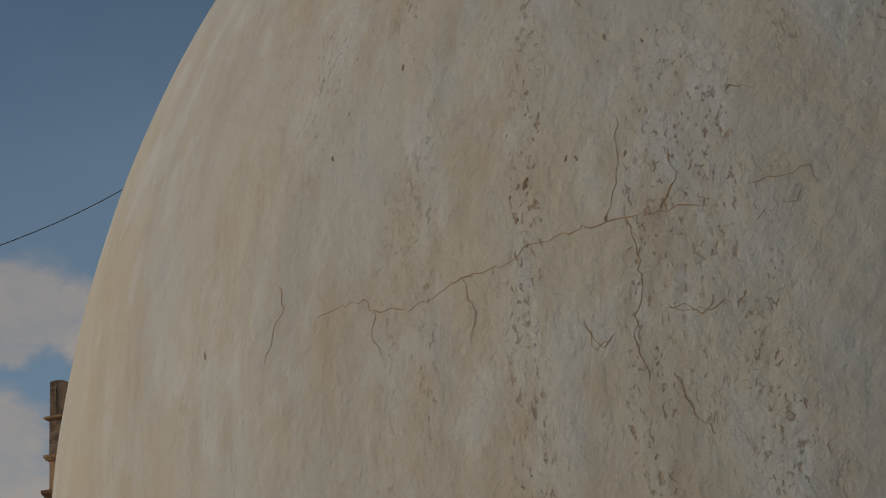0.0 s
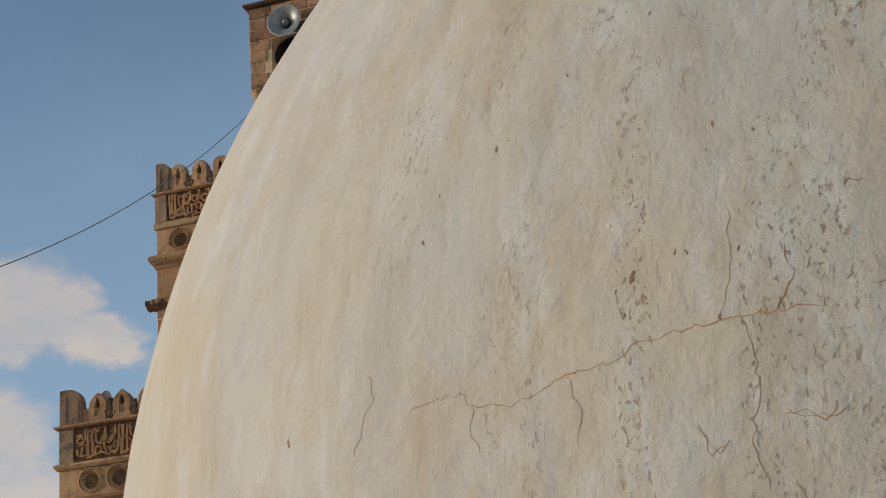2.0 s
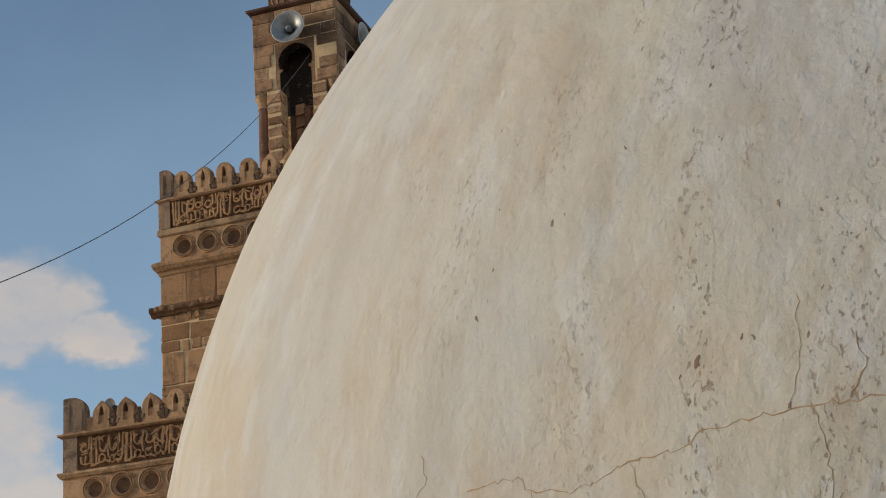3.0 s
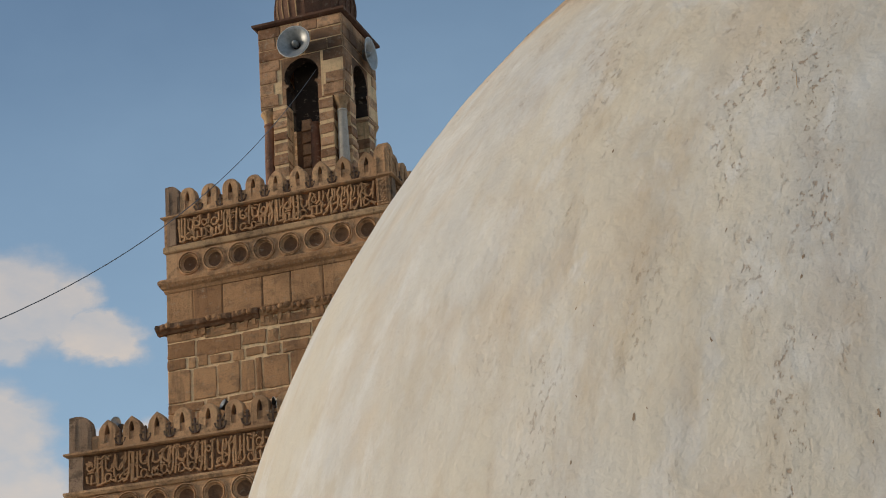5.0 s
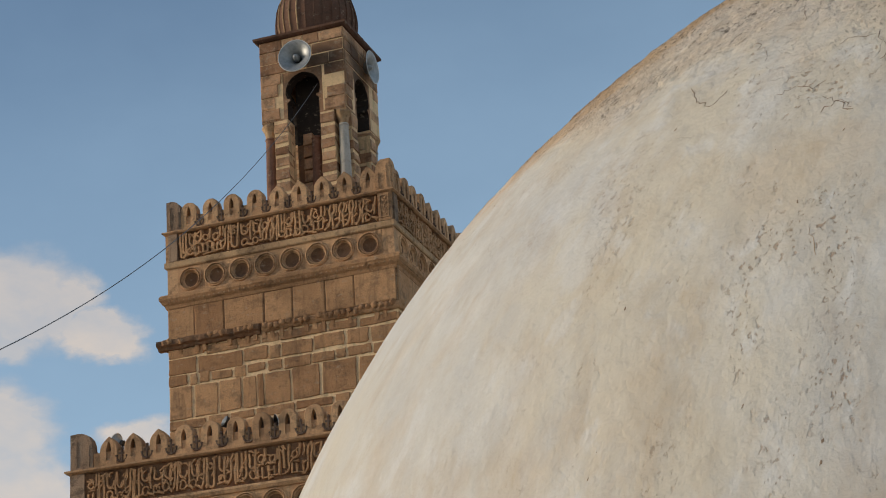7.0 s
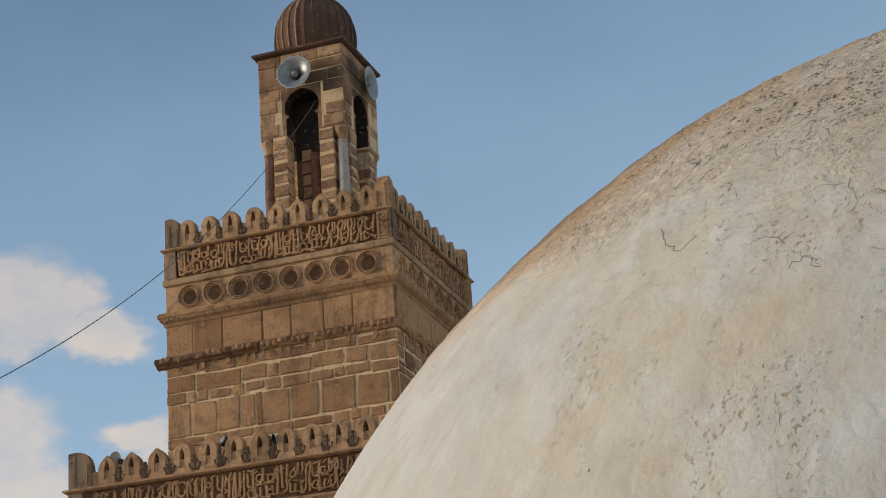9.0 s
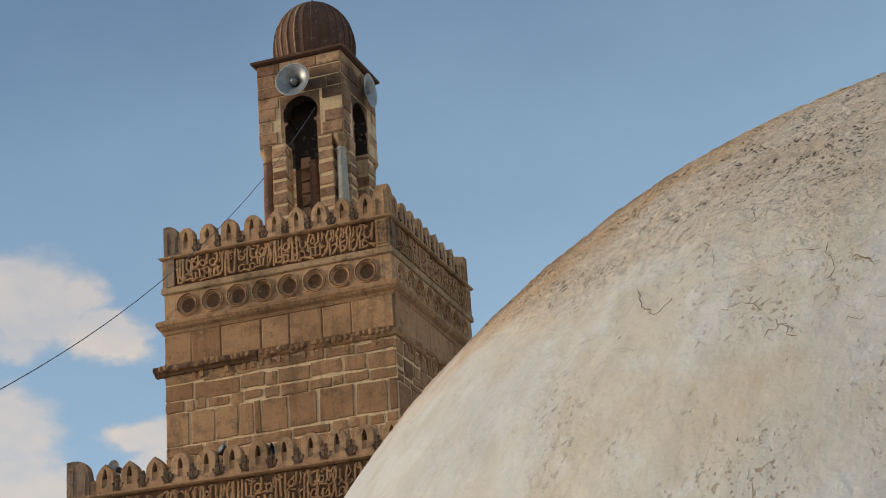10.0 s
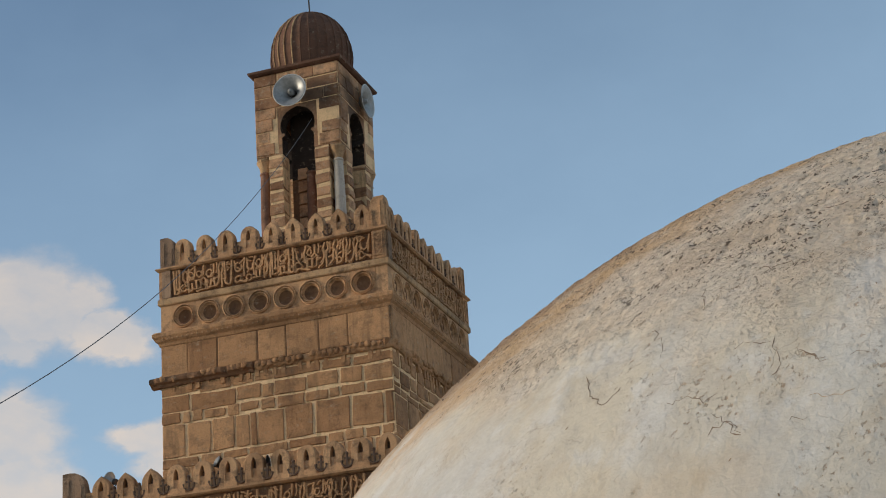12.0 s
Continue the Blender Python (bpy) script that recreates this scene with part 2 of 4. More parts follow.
    h = m.calc("SUBTRACT", h, m.calc("MULTIPLY", m.calc("ADD", pits, m.calc("MULTIPLY", flecks, 0.2)), 1.2))
    h = m.calc("SUBTRACT", h, m.calc("MULTIPLY", craze, 0.05))
    return m.end(col, h, 0.7, 0.015)


def stone_material(name, dark, light, bump=0.5, soot=0.5, scars=0.5, soot_and_shade=()):
    """Weathered brown sandstone; each piece a little different, with soot, pale scars and rain runs."""
    m = Mat(name, 0.92)
    place = m.node("ShaderNodeNewGeometry").outputs["Position"]
    broad = m.noise(m.scaled(1.0, 1.0, 1.0, 4.0, place), 0.9, 5, 0.62)
    spread = m.calc("ADD", m.calc("MULTIPLY", m.random(), 0.6), m.calc("MULTIPLY", m.noise(m.scaled(1, 1, 1, 0, place), 3.2, 5, 0.6), 0.7))
    col = m.mix(m.ramp(spread, 0.2, 1.05), dark, light)
    col = m.mix(m.ramp(broad, 0.46, 0.66, 0, soot), col, tuple(x * 0.42 for x in dark))
    blot = m.noise(m.scaled(1, 1, 1.3, 2.0, place), 6, 7, 0.72)
    col = m.mix(m.ramp(blot, 0.47, 0.66, 0, soot * 1.1), col, (0.062, 0.041, 0.029))
    pale = m.noise(m.scaled(1, 1, 1.4, 3.0, place), 10, 6, 0.72)
    col = m.mix(m.ramp(pale, 0.62 - 0.12 * scars, 0.70, 0, 0.3 + 0.5 * scars), col, (0.46, 0.35, 0.24))
    runs = m.noise(m.scaled(12, 12, 1.6, 6.0, place), 1.0, 4, 0.6)
    col = m.mix(m.ramp(runs, 0.52, 0.72, 0, 0.36), col, (0.075, 0.05, 0.034))
    fine = m.noise(m.scaled(1, 1, 1, 9.0, place), 60, 4, 0.7)
    col = m.mix(m.ramp(fine, 0.42, 0.68, 0.0, 0.26), col, tuple(x * 0.4 for x in dark))
    # ragged dark patches: soot at the arches, shadows beside the horns painted in
    for at, reach in soot_and_shade:
        d = m.node("ShaderNodeVectorMath")
        d.operation = "DISTANCE"
        m.put(place, d.inputs[0])
        d.inputs[1].default_value = at
        ragged = m.calc("ADD", d.outputs["Value"], m.calc("MULTIPLY", m.calc("SUBTRACT", blot, 0.5), reach))
        col = m.mix(m.ramp(ragged, reach, reach * 0.35, 0.0, 0.72), col, (0.055, 0.038, 0.028))
    h = m.calc("ADD", m.noise(m.scaled(1, 1, 1, 0, place), 26, 6, 0.72), m.calc("MULTIPLY", blot, 0.8))
    return m.end(col, h, bump, 0.025)


def plain_material(name, a, b, scale=8.0, rough=0.6, metal=0.0, bump=0.15):
    m = Mat(name, rough, metal)
    v = m.noise(m.co, scale, 5, 0.6)
    fine = m.noise(m.co, scale * 7, 3, 0.6)
    col = m.mix(m.ramp(v, 0.35, 0.68), a, b)
    col = m.mix(m.ramp(fine, 0.5, 0.75, 0, 0.25), col, tuple(x * 0.5 for x in a))
    return m.end(col, fine, bump, 0.005)


PLASTER = plaster_material()
STONE = stone_material("brown_sandstone", (0.358, 0.182, 0.083), (0.594, 0.332, 0.161), 0.9, 0.40)
# the four spots darken the arch heads and paint the horns' shadows
STRIPE = stone_material("banded_lantern_stone", (0.332, 0.163, 0.082), (0.706, 0.416, 0.228), 0.9, 0.5, 0.9,
                        (((-1.28, 0.98, 21.42), 0.40), ((-1.62, 0.98, 21.10), 0.42), ((-0.95, 1.33, 21.60), 0.36), ((-0.95, 1.55, 21.25), 0.40)))
CARVED = stone_material("carved_sandstone", (0.524, 0.292, 0.146), (0.706, 0.421, 0.219), 0.7, 0.52)
# darker stone; in hollows and band grounds its colour carries recess shade
RECESS = stone_material("darker_sandstone", (0.203, 0.104, 0.053), (0.284, 0.153, 0.080), 0.5, 0.5)
# dark colour that stands for shade in merlon slots and sprigs
CUT = stone_material("shade_dark_carving", (0.115, 0.068, 0.045), (0.16, 0.10, 0.068), 0.5, 0.4)
WEATHERED = stone_material("grey_weathered_sandstone", (0.284, 0.183, 0.116), (0.417, 0.272, 0.172), 0.8, 0.6)
# black for sooty arch reveals and for shade painted inside the lantern
SOOT_SHADE = stone_material("blackened_stone", (0.030, 0.022, 0.018), (0.05, 0.036, 0.028), 0.4, 0.4)
PALE = stone_material("pale_limestone", (0.503, 0.307, 0.159), (0.610, 0.391, 0.206), 0.6, 0.6)
MORTAR = stone_material("lime_mortar", (0.792, 0.544, 0.297), (0.920, 0.653, 0.370), 0.9, 0.14)
REDSTONE = stone_material("reddish_stone", (0.22, 0.105, 0.066), (0.28, 0.145, 0.092), 0.3, 0.4)
MARBLE = stone_material("grey_marble", (0.44, 0.38, 0.31), (0.52, 0.46, 0.38), 0.15, 0.2)
CAPTILE = stone_material("dark_glazed_dome", (0.12, 0.057, 0.035), (0.17, 0.088, 0.055), 0.3, 0.45)
CRACK = plain_material("rusty_crack", (0.50, 0.33, 0.18), (0.37, 0.245, 0.145), 30.0, 0.95)
CRACKDARK = plain_material("dark_crack", (0.26, 0.18, 0.12), (0.17, 0.115, 0.078), 30.0, 0.95)
SPALL = plain_material("bare_render", (0.37, 0.265, 0.175), (0.25, 0.17, 0.11), 60.0, 0.95, 0.0, 0.5)
ALU = plain_material("painted_aluminium", (0.33, 0.33, 0.315), (0.25, 0.25, 0.24), 14.0, 0.42, 0.35)
DARKMETAL = plain_material("dark_metal", (0.05, 0.045, 0.04), (0.09, 0.07, 0.055), 20.0, 0.5, 0.5)
RUBBER = plain_material("black_cable", (0.12, 0.115, 0.11), (0.16, 0.15, 0.145), 40.0, 0.6)
GROUND = plain_material("dusty_ground", (0.36, 0.30, 0.22), (0.28, 0.24, 0.18), 0.3, 0.95)
ROOF = plain_material("limewashed_roof", (0.58, 0.52, 0.42), (0.50, 0.45, 0.37), 1.2, 0.9)

# ---- building blocks ----
PLACED = {}


def thing(name, label, category, at, group=""):
    ob = new(name)
    ob.matrix_basis = at
    PLACED[ob.name] = at.copy()
    return tagged(ob, label, category, group)


def mesh_from(name, bm, material, smooth=False):
    me = bpy.data.meshes.new(name)
    bmesh.ops.recalc_face_normals(bm, faces=bm.faces[:])
    bm.to_mesh(me)
    bm.free()
    me.materials.append(material)
    if smooth:
        me.shade_smooth()
    return me


def put(name, mesh, parent, at=None, label=""):
    """One part that uses a mesh, under its thing or part."""
    at = at or Matrix()
    ob = new(name, mesh)
    if parent is not None:
        ob.parent = parent
        ob.matrix_parent_inverse = PLACED[parent.name].inverted()
    ob.matrix_basis = at
    PLACED[ob.name] = at.copy()
    return tagged(ob, label)


def part(name, bm, material, parent, label="", at=None, smooth=False):
    return put(name, mesh_from(name, bm, material, smooth), parent, at, label)


def add_box(bm, x0, x1, y0, y1, z0, z1, m=None):
    pts = [Vector((x, y, z)) for z in (z0, z1) for y in (y0, y1) for x in (x0, x1)]
    vs = [bm.verts.new(m @ p if m else p) for p in pts]
    for f in ((0, 2, 3, 1), (4, 5, 7, 6), (0, 1, 5, 4), (1, 3, 7, 5), (3, 2, 6, 7), (2, 0, 4, 6)):
        bm.faces.new([vs[i] for i in f])


def add_prism(bm, outline, y0, y1, m=None):
    """An upright outline of (x, z) points, extruded from y0 to y1."""
    a = [bm.verts.new((m @ Vector((x, y0, z))) if m else (x, y0, z)) for x, z in outline]
    b = [bm.verts.new((m @ Vector((x, y1, z))) if m else (x, y1, z)) for x, z in outline]
    n = len(outline)
    bm.faces.new(a)
    bm.faces.new(b[::-1])
    for i in range(n):
        bm.faces.new((a[i], b[i], b[(i + 1) % n], a[(i + 1) % n]))


def add_lathe(bm, profile, segs, m=None, ripple=None, close=True):
    """A profile of (radius, z) turned round the z axis."""
    rings = []
    for r, z in profile:
        ring = []
        for k in range(segs):
            a = 2 * math.pi * k / segs
            rr = r * (ripple(a, z) if ripple else 1.0)
            p = Vector((rr * math.cos(a), rr * math.sin(a), z))
            ring.append(bm.verts.new(m @ p if m else p))
        rings.append(ring)
    for p, q in zip(rings, rings[1:]):
        for k in range(segs):
            bm.faces.new((p[k], p[(k + 1) % segs], q[(k + 1) % segs], q[k]))
    if close:
        bm.faces.new(rings[0][::-1])
        bm.faces.new(rings[-1])


def add_tube(bm, pts, r, segs=6):
    """A round bar along points."""
    rings = []
    for i, p in enumerate(pts):
        p = Vector(p)
        d = (Vector(pts[min(i + 1, len(pts) - 1)]) - Vector(pts[max(i - 1, 0)])).normalized()
        s = d.cross(Vector((0.13, 0.21, 0.97))).normalized()
        u = d.cross(s)
        rings.append([bm.verts.new(p + (s * math.cos(2 * math.pi * k / segs) + u * math.sin(2 * math.pi * k / segs)) * r) for k in range(segs)])
    for a, b in zip(rings, rings[1:]):
        for k in range(segs):
            bm.faces.new((a[k], a[(k + 1) % segs], b[(k + 1) % segs], b[k]))
    bm.faces.new(rings[0][::-1])
    bm.faces.new(rings[-1])


def faces_of(x0, x1, y0, y1, turn=0.0):
    """Four frames of a square tower: x along the face, y inward, z up; turned a little about the front left corner."""
    spin = Matrix.Translation((x0, y0, 0)) @ Matrix.Rotation(radians(turn), 4, "Z") @ Matrix.Translation((-x0, -y0, 0))
    return [(spin @ pose(x0, y0, 0, 0, 0, 0), x1 - x0), (spin @ pose(x1, y0, 0, 0, 0, 90), y1 - y0),
            (spin @ pose(x1, y1, 0, 0, 0, 180), x1 - x0), (spin @ pose(x0, y1, 0, 0, 0, 270), y1 - y0)]


def worn_block(rng, w, h, d=0.03, chamfer=0.012, loose=1.0):
    """A stone with a chamfered, slightly uneven face; from its lower left back corner."""
    bm = bmesh.new()
    j = lambda s: rng.uniform(-s, s) * (0.4 + 2.2 * loose)
    back = [(0, d, 0), (w, d, 0), (w, d, h), (0, d, h)]
    mid = [(j(.003), chamfer * .6, j(.003)), (w + j(.003), chamfer * .6, j(.003)), (w + j(.003), chamfer * .6, h + j(.003)), (j(.003), chamfer * .6, h + j(.003))]
    c = chamfer
    front = [(c + j(.004), j(.004), c + j(.004)), (w - c + j(.004), j(.004), c + j(.004)), (w - c + j(.004), j(.004), h - c + j(.004)), (c + j(.004), j(.004), h - c + j(.004))]
    rings = [[bm.verts.new(p) for p in r] for r in (back, mid, front)]
    for a, b in zip(rings, rings[1:]):
        for k in range(4):
            bm.faces.new((a[k], a[(k + 1) % 4], b[(k + 1) % 4], b[k]))
    bm.faces.new(rings[2])
    return bm


def ashlar(seed, frame_at, courses, u0, u1, widths, parent, material, joint=0.014, proud=0.012, skip=None, loose=1.0):
    """Courses of (bottom, top) laid with stones of mixed widths, each its own piece."""
    rng = random.Random(seed)
    for i, (z0, z1) in enumerate(courses):
        u = u0
        while u < u1 - 0.02:
            w = rng.uniform(*widths) * (1.3 if z1 - z0 > 0.3 else 1.0)
            if u1 - (u + w) < widths[0] * 0.6:
                w = u1 - u
            jz = rng.uniform(-0.008, 0.008)
            jw = joint * (0.45 + 2.0 * rng.random() ** 2.2)
            if not (skip and skip(u, u + w, z0, z1)):
                bm = worn_block(rng, w - jw, z1 - z0 - jw, 0.03, 0.012, loose)
                part("stone_block", bm, material, parent, "", frame_at @ pose(u + jw / 2, -proud + rng.uniform(-.004, .004), z0 + jw / 2 + jz * loose, 0, rng.uniform(-1.1, 1.1) * loose))
            u += w


def ragged_block(rng, w, h, d=0.05):
    """A stone with worn corners and an uneven outline; from its lower left corner, its face at y = 0."""
    bm = bmesh.new()
    r = min(0.014, w * 0.1, h * 0.1)
    path = [(r, 0), (w * 0.35, 0), (w * 0.65, 0), (w - r, 0), (w - r * 0.25, r * 0.3), (w, r), (w, h * 0.5), (w, h - r), (w - r * 0.3, h - r * 0.25), (w - r, h),
            (w * 0.65, h), (w * 0.35, h), (r, h), (r * 0.3, h - r * 0.3), (0, h - r), (0, h * 0.5), (0, r), (r * 0.3, r * 0.25)]
    e = min(0.009, w * 0.06, h * 0.06)
    path = [(x + rng.uniform(-e, e), z + rng.uniform(-e, e)) for x, z in path]
    lean = [rng.uniform(-0.003, 0.003) for _ in path]
    back = [bm.verts.new((x, d, z)) for x, z in path]
    edge = [bm.verts.new((x, 0.006, z)) for x, z in path]
    face = [bm.verts.new((w / 2 + (x - w / 2) * (1 - 0.014 / w), y, h / 2 + (z - h / 2) * (1 - 0.014 / h))) for (x, z), y in zip(path, lean)]
    mid = bm.verts.new((w * rng.uniform(0.4, 0.6), rng.uniform(-0.008, -0.001), h * rng.uniform(0.4, 0.6)))
    n = len(path)
    for k in range(n):
        q = (k + 1) % n
        bm.faces.new((back[k], back[q], edge[q], edge[k]))
        bm.faces.new((edge[k], edge[q], face[q], face[k]))
        bm.faces.new((face[k], face[q], mid))
    return bm


def rubble(seed, frame_at, rows, parent, material):
    """Uneven courses of (bottom, top, upright joints) with thick mortar between; each stone its own piece."""
    rng = random.Random(seed)
    for z0, z1, joints in rows:
        for u0, u1 in zip(joints, joints[1:]):
            jw, jh = 0.014 + 0.046 * rng.random() ** 1.3, 0.010 + 0.042 * rng.random() ** 1.3
            lift = rng.uniform(-0.012, 0.012)
            bm = ragged_block(rng, u1 - u0 - jw, z1 - z0 - jh)
            part("stone_block", bm, material, parent, "", frame_at @ pose(u0 + (jw / 2 if u0 > 0 else 0), -0.015 + rng.uniform(-.004, .003), Z + z0 + jh / 2 + lift, 0, rng.uniform(-1.6, 1.6)))


# ---- ground and roof terrace ----
Z = 17.4


def slab(name, x0, x1, y0, y1, z0, z1, material, label, category):
    bm = bmesh.new()
    add_box(bm, x0, x1, y0, y1, z0, z1)
    ob = put(name, mesh_from(name, bm, material), None)
    return tagged(ob, label, category, "", "structure")


slab("ground", -2500, 2500, -2500, 2500, -0.5, 0.0, GROUND, "dry pale dusty ground around the mosque", "ground")
slab("roof_terrace", -6, 24, -38, -8, 0.0, 6.2, ROOF, "limewashed flat mosque roof carrying the white dome", "roof")

# ---- the near dome ----
DOME_C, DOME_A, DOME_B = Vector((8.652, -19.253, Z - 9.196)), 2.105, 2.208


def dome_point(az, el, lift=0.0):
    a, e = radians(az), radians(el)
    n = Vector((math.cos(e) * math.cos(a), math.cos(e) * math.sin(a), math.sin(e)))
    # below the springing the shell runs down almost upright
    wide = 1.0 if e >= 0 else (1 - 0.15 * (1 - math.cos(e))) / math.cos(e)
    p = Vector((DOME_A * n.x * wide, DOME_A * n.y * wide, DOME_B * n.z))
    rough = 0.0035 * noise.noise(p * 2.1) + (0.0012 + 0.0022 * max(0.0, n.z - 0.55) / 0.45) * noise.noise(p * 9.0) + 0.004 * noise.noise(p * 20.0) * max(0.0, n.z - 0.5)
    # the bare crown is lumpy and full of holes
    bare = min(1.0, max(0.0, (p.z + 0.30 * noise.noise(p * 3.0) - 1.40) / 0.24))
    if bare > 0:
        hole = max(0.0, noise.noise(p * 58.0) - 0.14 - 0.16 * noise.noise(p * 7.0))
        rough += bare * (0.0030 * noise.noise(p * 24.0) + 0.0022 * noise.noise(p * 62.0) - 0.014 * min(hole, 0.35))
    return p + n * (rough + lift)


def build_dome():
    dome = thing("plaster_dome", "large old whitewashed plaster dome, stained, cracked and peeling", "dome", Matrix.Translation((DOME_C.x, DOME_C.y, 6.2)))
    at = Matrix.Translation(DOME_C)
    # finer facets on the side that faces the minaret and the terrace
    azs = [-180 + k * 0.5 for k in range(0, 60)] + [-150 + k * 0.2 for k in range(0, 300)] + [-90 + k * 3.0 for k in range(0, 90)]
    els = [-22 + k * 0.55 for k in range(0, 102)] + [34.1 + k * 0.2 for k in range(0, 200)] + [74.1 + k * 0.8 for k in range(0, 20)]
    bm = bmesh.new()
    rows = [[bm.verts.new(dome_point(a, e)) for a in azs] for e in els]
    top = bm.verts.new(dome_point(0, 90))
    n = len(azs)
    for p, q in zip(rows, rows[1:]):
        for k in range(n):
            bm.faces.new((p[k], p[(k + 1) % n], q[(k + 1) % n], q[k]))
    for k in range(n):
        bm.faces.new((rows[-1][k], rows[-1][(k + 1) % n], top))
    bm.faces.new(rows[0][::-1])
    part("shell", bm, PLASTER, dome, "cream whitewash with grey rain runs and a rust-stained pitted crown", at, True)
    bm = bmesh.new()
    add_box(bm, -2.28, 2.28, -2.28, 2.28, 6.2, 7.42)
    part("drum", bm, ROOF, dome, "", Matrix.Translation((DOME_C.x, DOME_C.y, 0)))

    rng = random.Random(11)

    def crack(way, width=0.0045, material=CRACK):
        """A rusty crack that wanders between a few stations of (bearing, height) in degrees."""
        pts = [Vector((*way[0], 0))]
        for a, b in zip(way, way[1:]):
            length = math.hypot(b[0] - a[0], b[1] - a[1])
            steps = max(2, int(length / 0.28))
            for k in range(1, steps + 1):
                f = k / steps
                wob = (0.13 if material is CRACK else 0.22) if k < steps else 0.0
                pts.append(Vector((a[0] + (b[0] - a[0]) * f + rng.uniform(-wob, wob), a[1] + (b[1] - a[1]) * f + rng.uniform(-wob, wob), 0)))
        bm = bmesh.new()
        sides = []
        for i, p in enumerate(pts):
            d = (pts[min(i + 1, len(pts) - 1)] - pts[max(i - 1, 0)]).normalized()
            s = Vector((-d.y, d.x, 0))
            half = math.degrees(width / 2.1) * (0.11 + 0.42 * rng.random() ** 2) * (0.4 if i in (0, len(pts) - 1) else 1.0) / 2
            sides.append([bm.verts.new(dome_point(*(p + s * half * f).xy, 0.0007 if f == 0 else 0.0003)) for f in (-1, 0, 1)])
        for a, b in zip(sides, sides[1:]):
            bm.faces.new((a[0], a[1], b[1], b[0]))
            bm.faces.new((a[1], a[2], b[2], b[1]))
        part("crack", bm, material, dome, "thin rusty crack in the plaster" if material is CRACK else "thin dark crack in the bare crown", at)

    crack([(-115.1, 3.6), (-112.5, 3.6), (-111.9, 3.0), (-110.1, 2.5), (-107.6, 3.1), (-105.5, 3.1), (-104.8, 3.5), (-101.3, 3.6), (-99.2, 3.5), (-97.6, 3.3)], 0.0048)
    crack([(-101.3, 3.6), (-100.8, 5.2), (-100.7, 7.6)], 0.0024)
    crack([(-99.2, 3.5), (-98.5, 4.5), (-98.7, 5.8)], 0.006)
    crack([(-100.5, 3.5), (-100.2, 2.5), (-100.1, 1.1), (-100.6, -0.8), (-100.2, -2.4)], 0.004)
    crack([(-117.6, 5.6), (-117.2, 4.6), (-117.9, 3.6), (-118.4, 2.6)], 0.005)
    crack([(-111.9, 3.0), (-112.1, 2.0), (-111.7, 1.2)], 0.004)
    crack([(-107.6, 3.1), (-107.0, 1.6), (-107.3, 0.6)], 0.004)
    crack([(-102.6, 0.2), (-101.8, -0.9), (-101.4, -0.5)], 0.0045)
    crack([(-99.2, -2.4), (-98.7, -3.8), (-98.1, -4.6)], 0.005)
    crack([(-99.2, 0.1), (-97.8, -0.4), (-97.2, -0.2)], 0.004)
    crack([(-115.2, 40.5), (-113.9, 38.9), (-112.5, 38.1), (-111.9, 38.9)], 0.005, CRACKDARK)
    crack([(-108.8, 44.9), (-108.1, 43.0)], 0.005, CRACKDARK)
    crack([(-102.5, 39.5), (-101.9, 37.8), (-102.2, 37.0)], 0.005, CRACKDARK)
    crack([(-100.9, 38.2), (-99.3, 37.2)], 0.005, CRACKDARK)
    crack([(-105.2, 35.6), (-103.2, 34.0)], 0.004, CRACKDARK)
    crack([(-111.5, 42.5), (-110.1, 41.2), (-109.8, 40.2)], 0.004, CRACKDARK)
    crack([(-104.6, 27.5), (-104.2, 25.9)], 0.004)

    crack([(-95.8, 3.7), (-94.7, 3.7), (-93.6, 3.9), (-93.4, 3.2)], 0.0045)
    crack([(-94.6, 2.8), (-94.2, 2.7), (-94.0, 3.1)], 0.0045)
    crack([(-95.7, 2.3), (-95.4, 2.6)], 0.0045)
    crack([(-99.3, -2.3), (-99.0, -2.9), (-98.7, -3.6)], 0.0045)
    crack([(-102.5, 0.3), (-102.1, -0.9), (-101.5, -0.7)], 0.0045)
    crack([(-96.3, 7.2), (-96.2, 7.6), (-95.4, 7.3)], 0.0045)
    crack([(-99.4, -0.0), (-98.0, -0.5), (-97.5, -0.1)], 0.0045)
    crack([(-104.9, 39.3), (-104.0, 39.5), (-102.7, 39.2)], 0.006, CRACKDARK)
    crack([(-101.0, 38.3), (-100.3, 37.8), (-99.9, 37.4), (-99.4, 37.4)], 0.006, CRACKDARK)
    crack([(-105.0, 34.3), (-104.3, 34.9), (-103.2, 33.9)], 0.007, CRACKDARK)
    crack([(-108.1, 36.9), (-106.6, 36.8), (-105.8, 36.3), (-105.1, 36.7)], 0.006, CRACKDARK)
    crack([(-98.1, 37.2), (-97.1, 37.1)], 0.005, CRACKDARK)
    crack([(-100.8, 34.1), (-99.9, 34.1)], 0.005, CRACKDARK)
    crack([(-109.8, 47.8), (-106.4, 47.2)], 0.006, CRACKDARK)
    crack([(-105.2, 45.1), (-103.7, 45.1), (-101.9, 45.1)], 0.007, CRACKDARK)
    crack([(-102.3, 50.2), (-100.4, 50.0)], 0.006, CRACKDARK)
    crack([(-98.1, 44.6), (-97.0, 44.7)], 0.006, CRACKDARK)
    crack([(-100.0, 35.3), (-99.0, 35.0), (-97.7, 35.1)], 0.005)

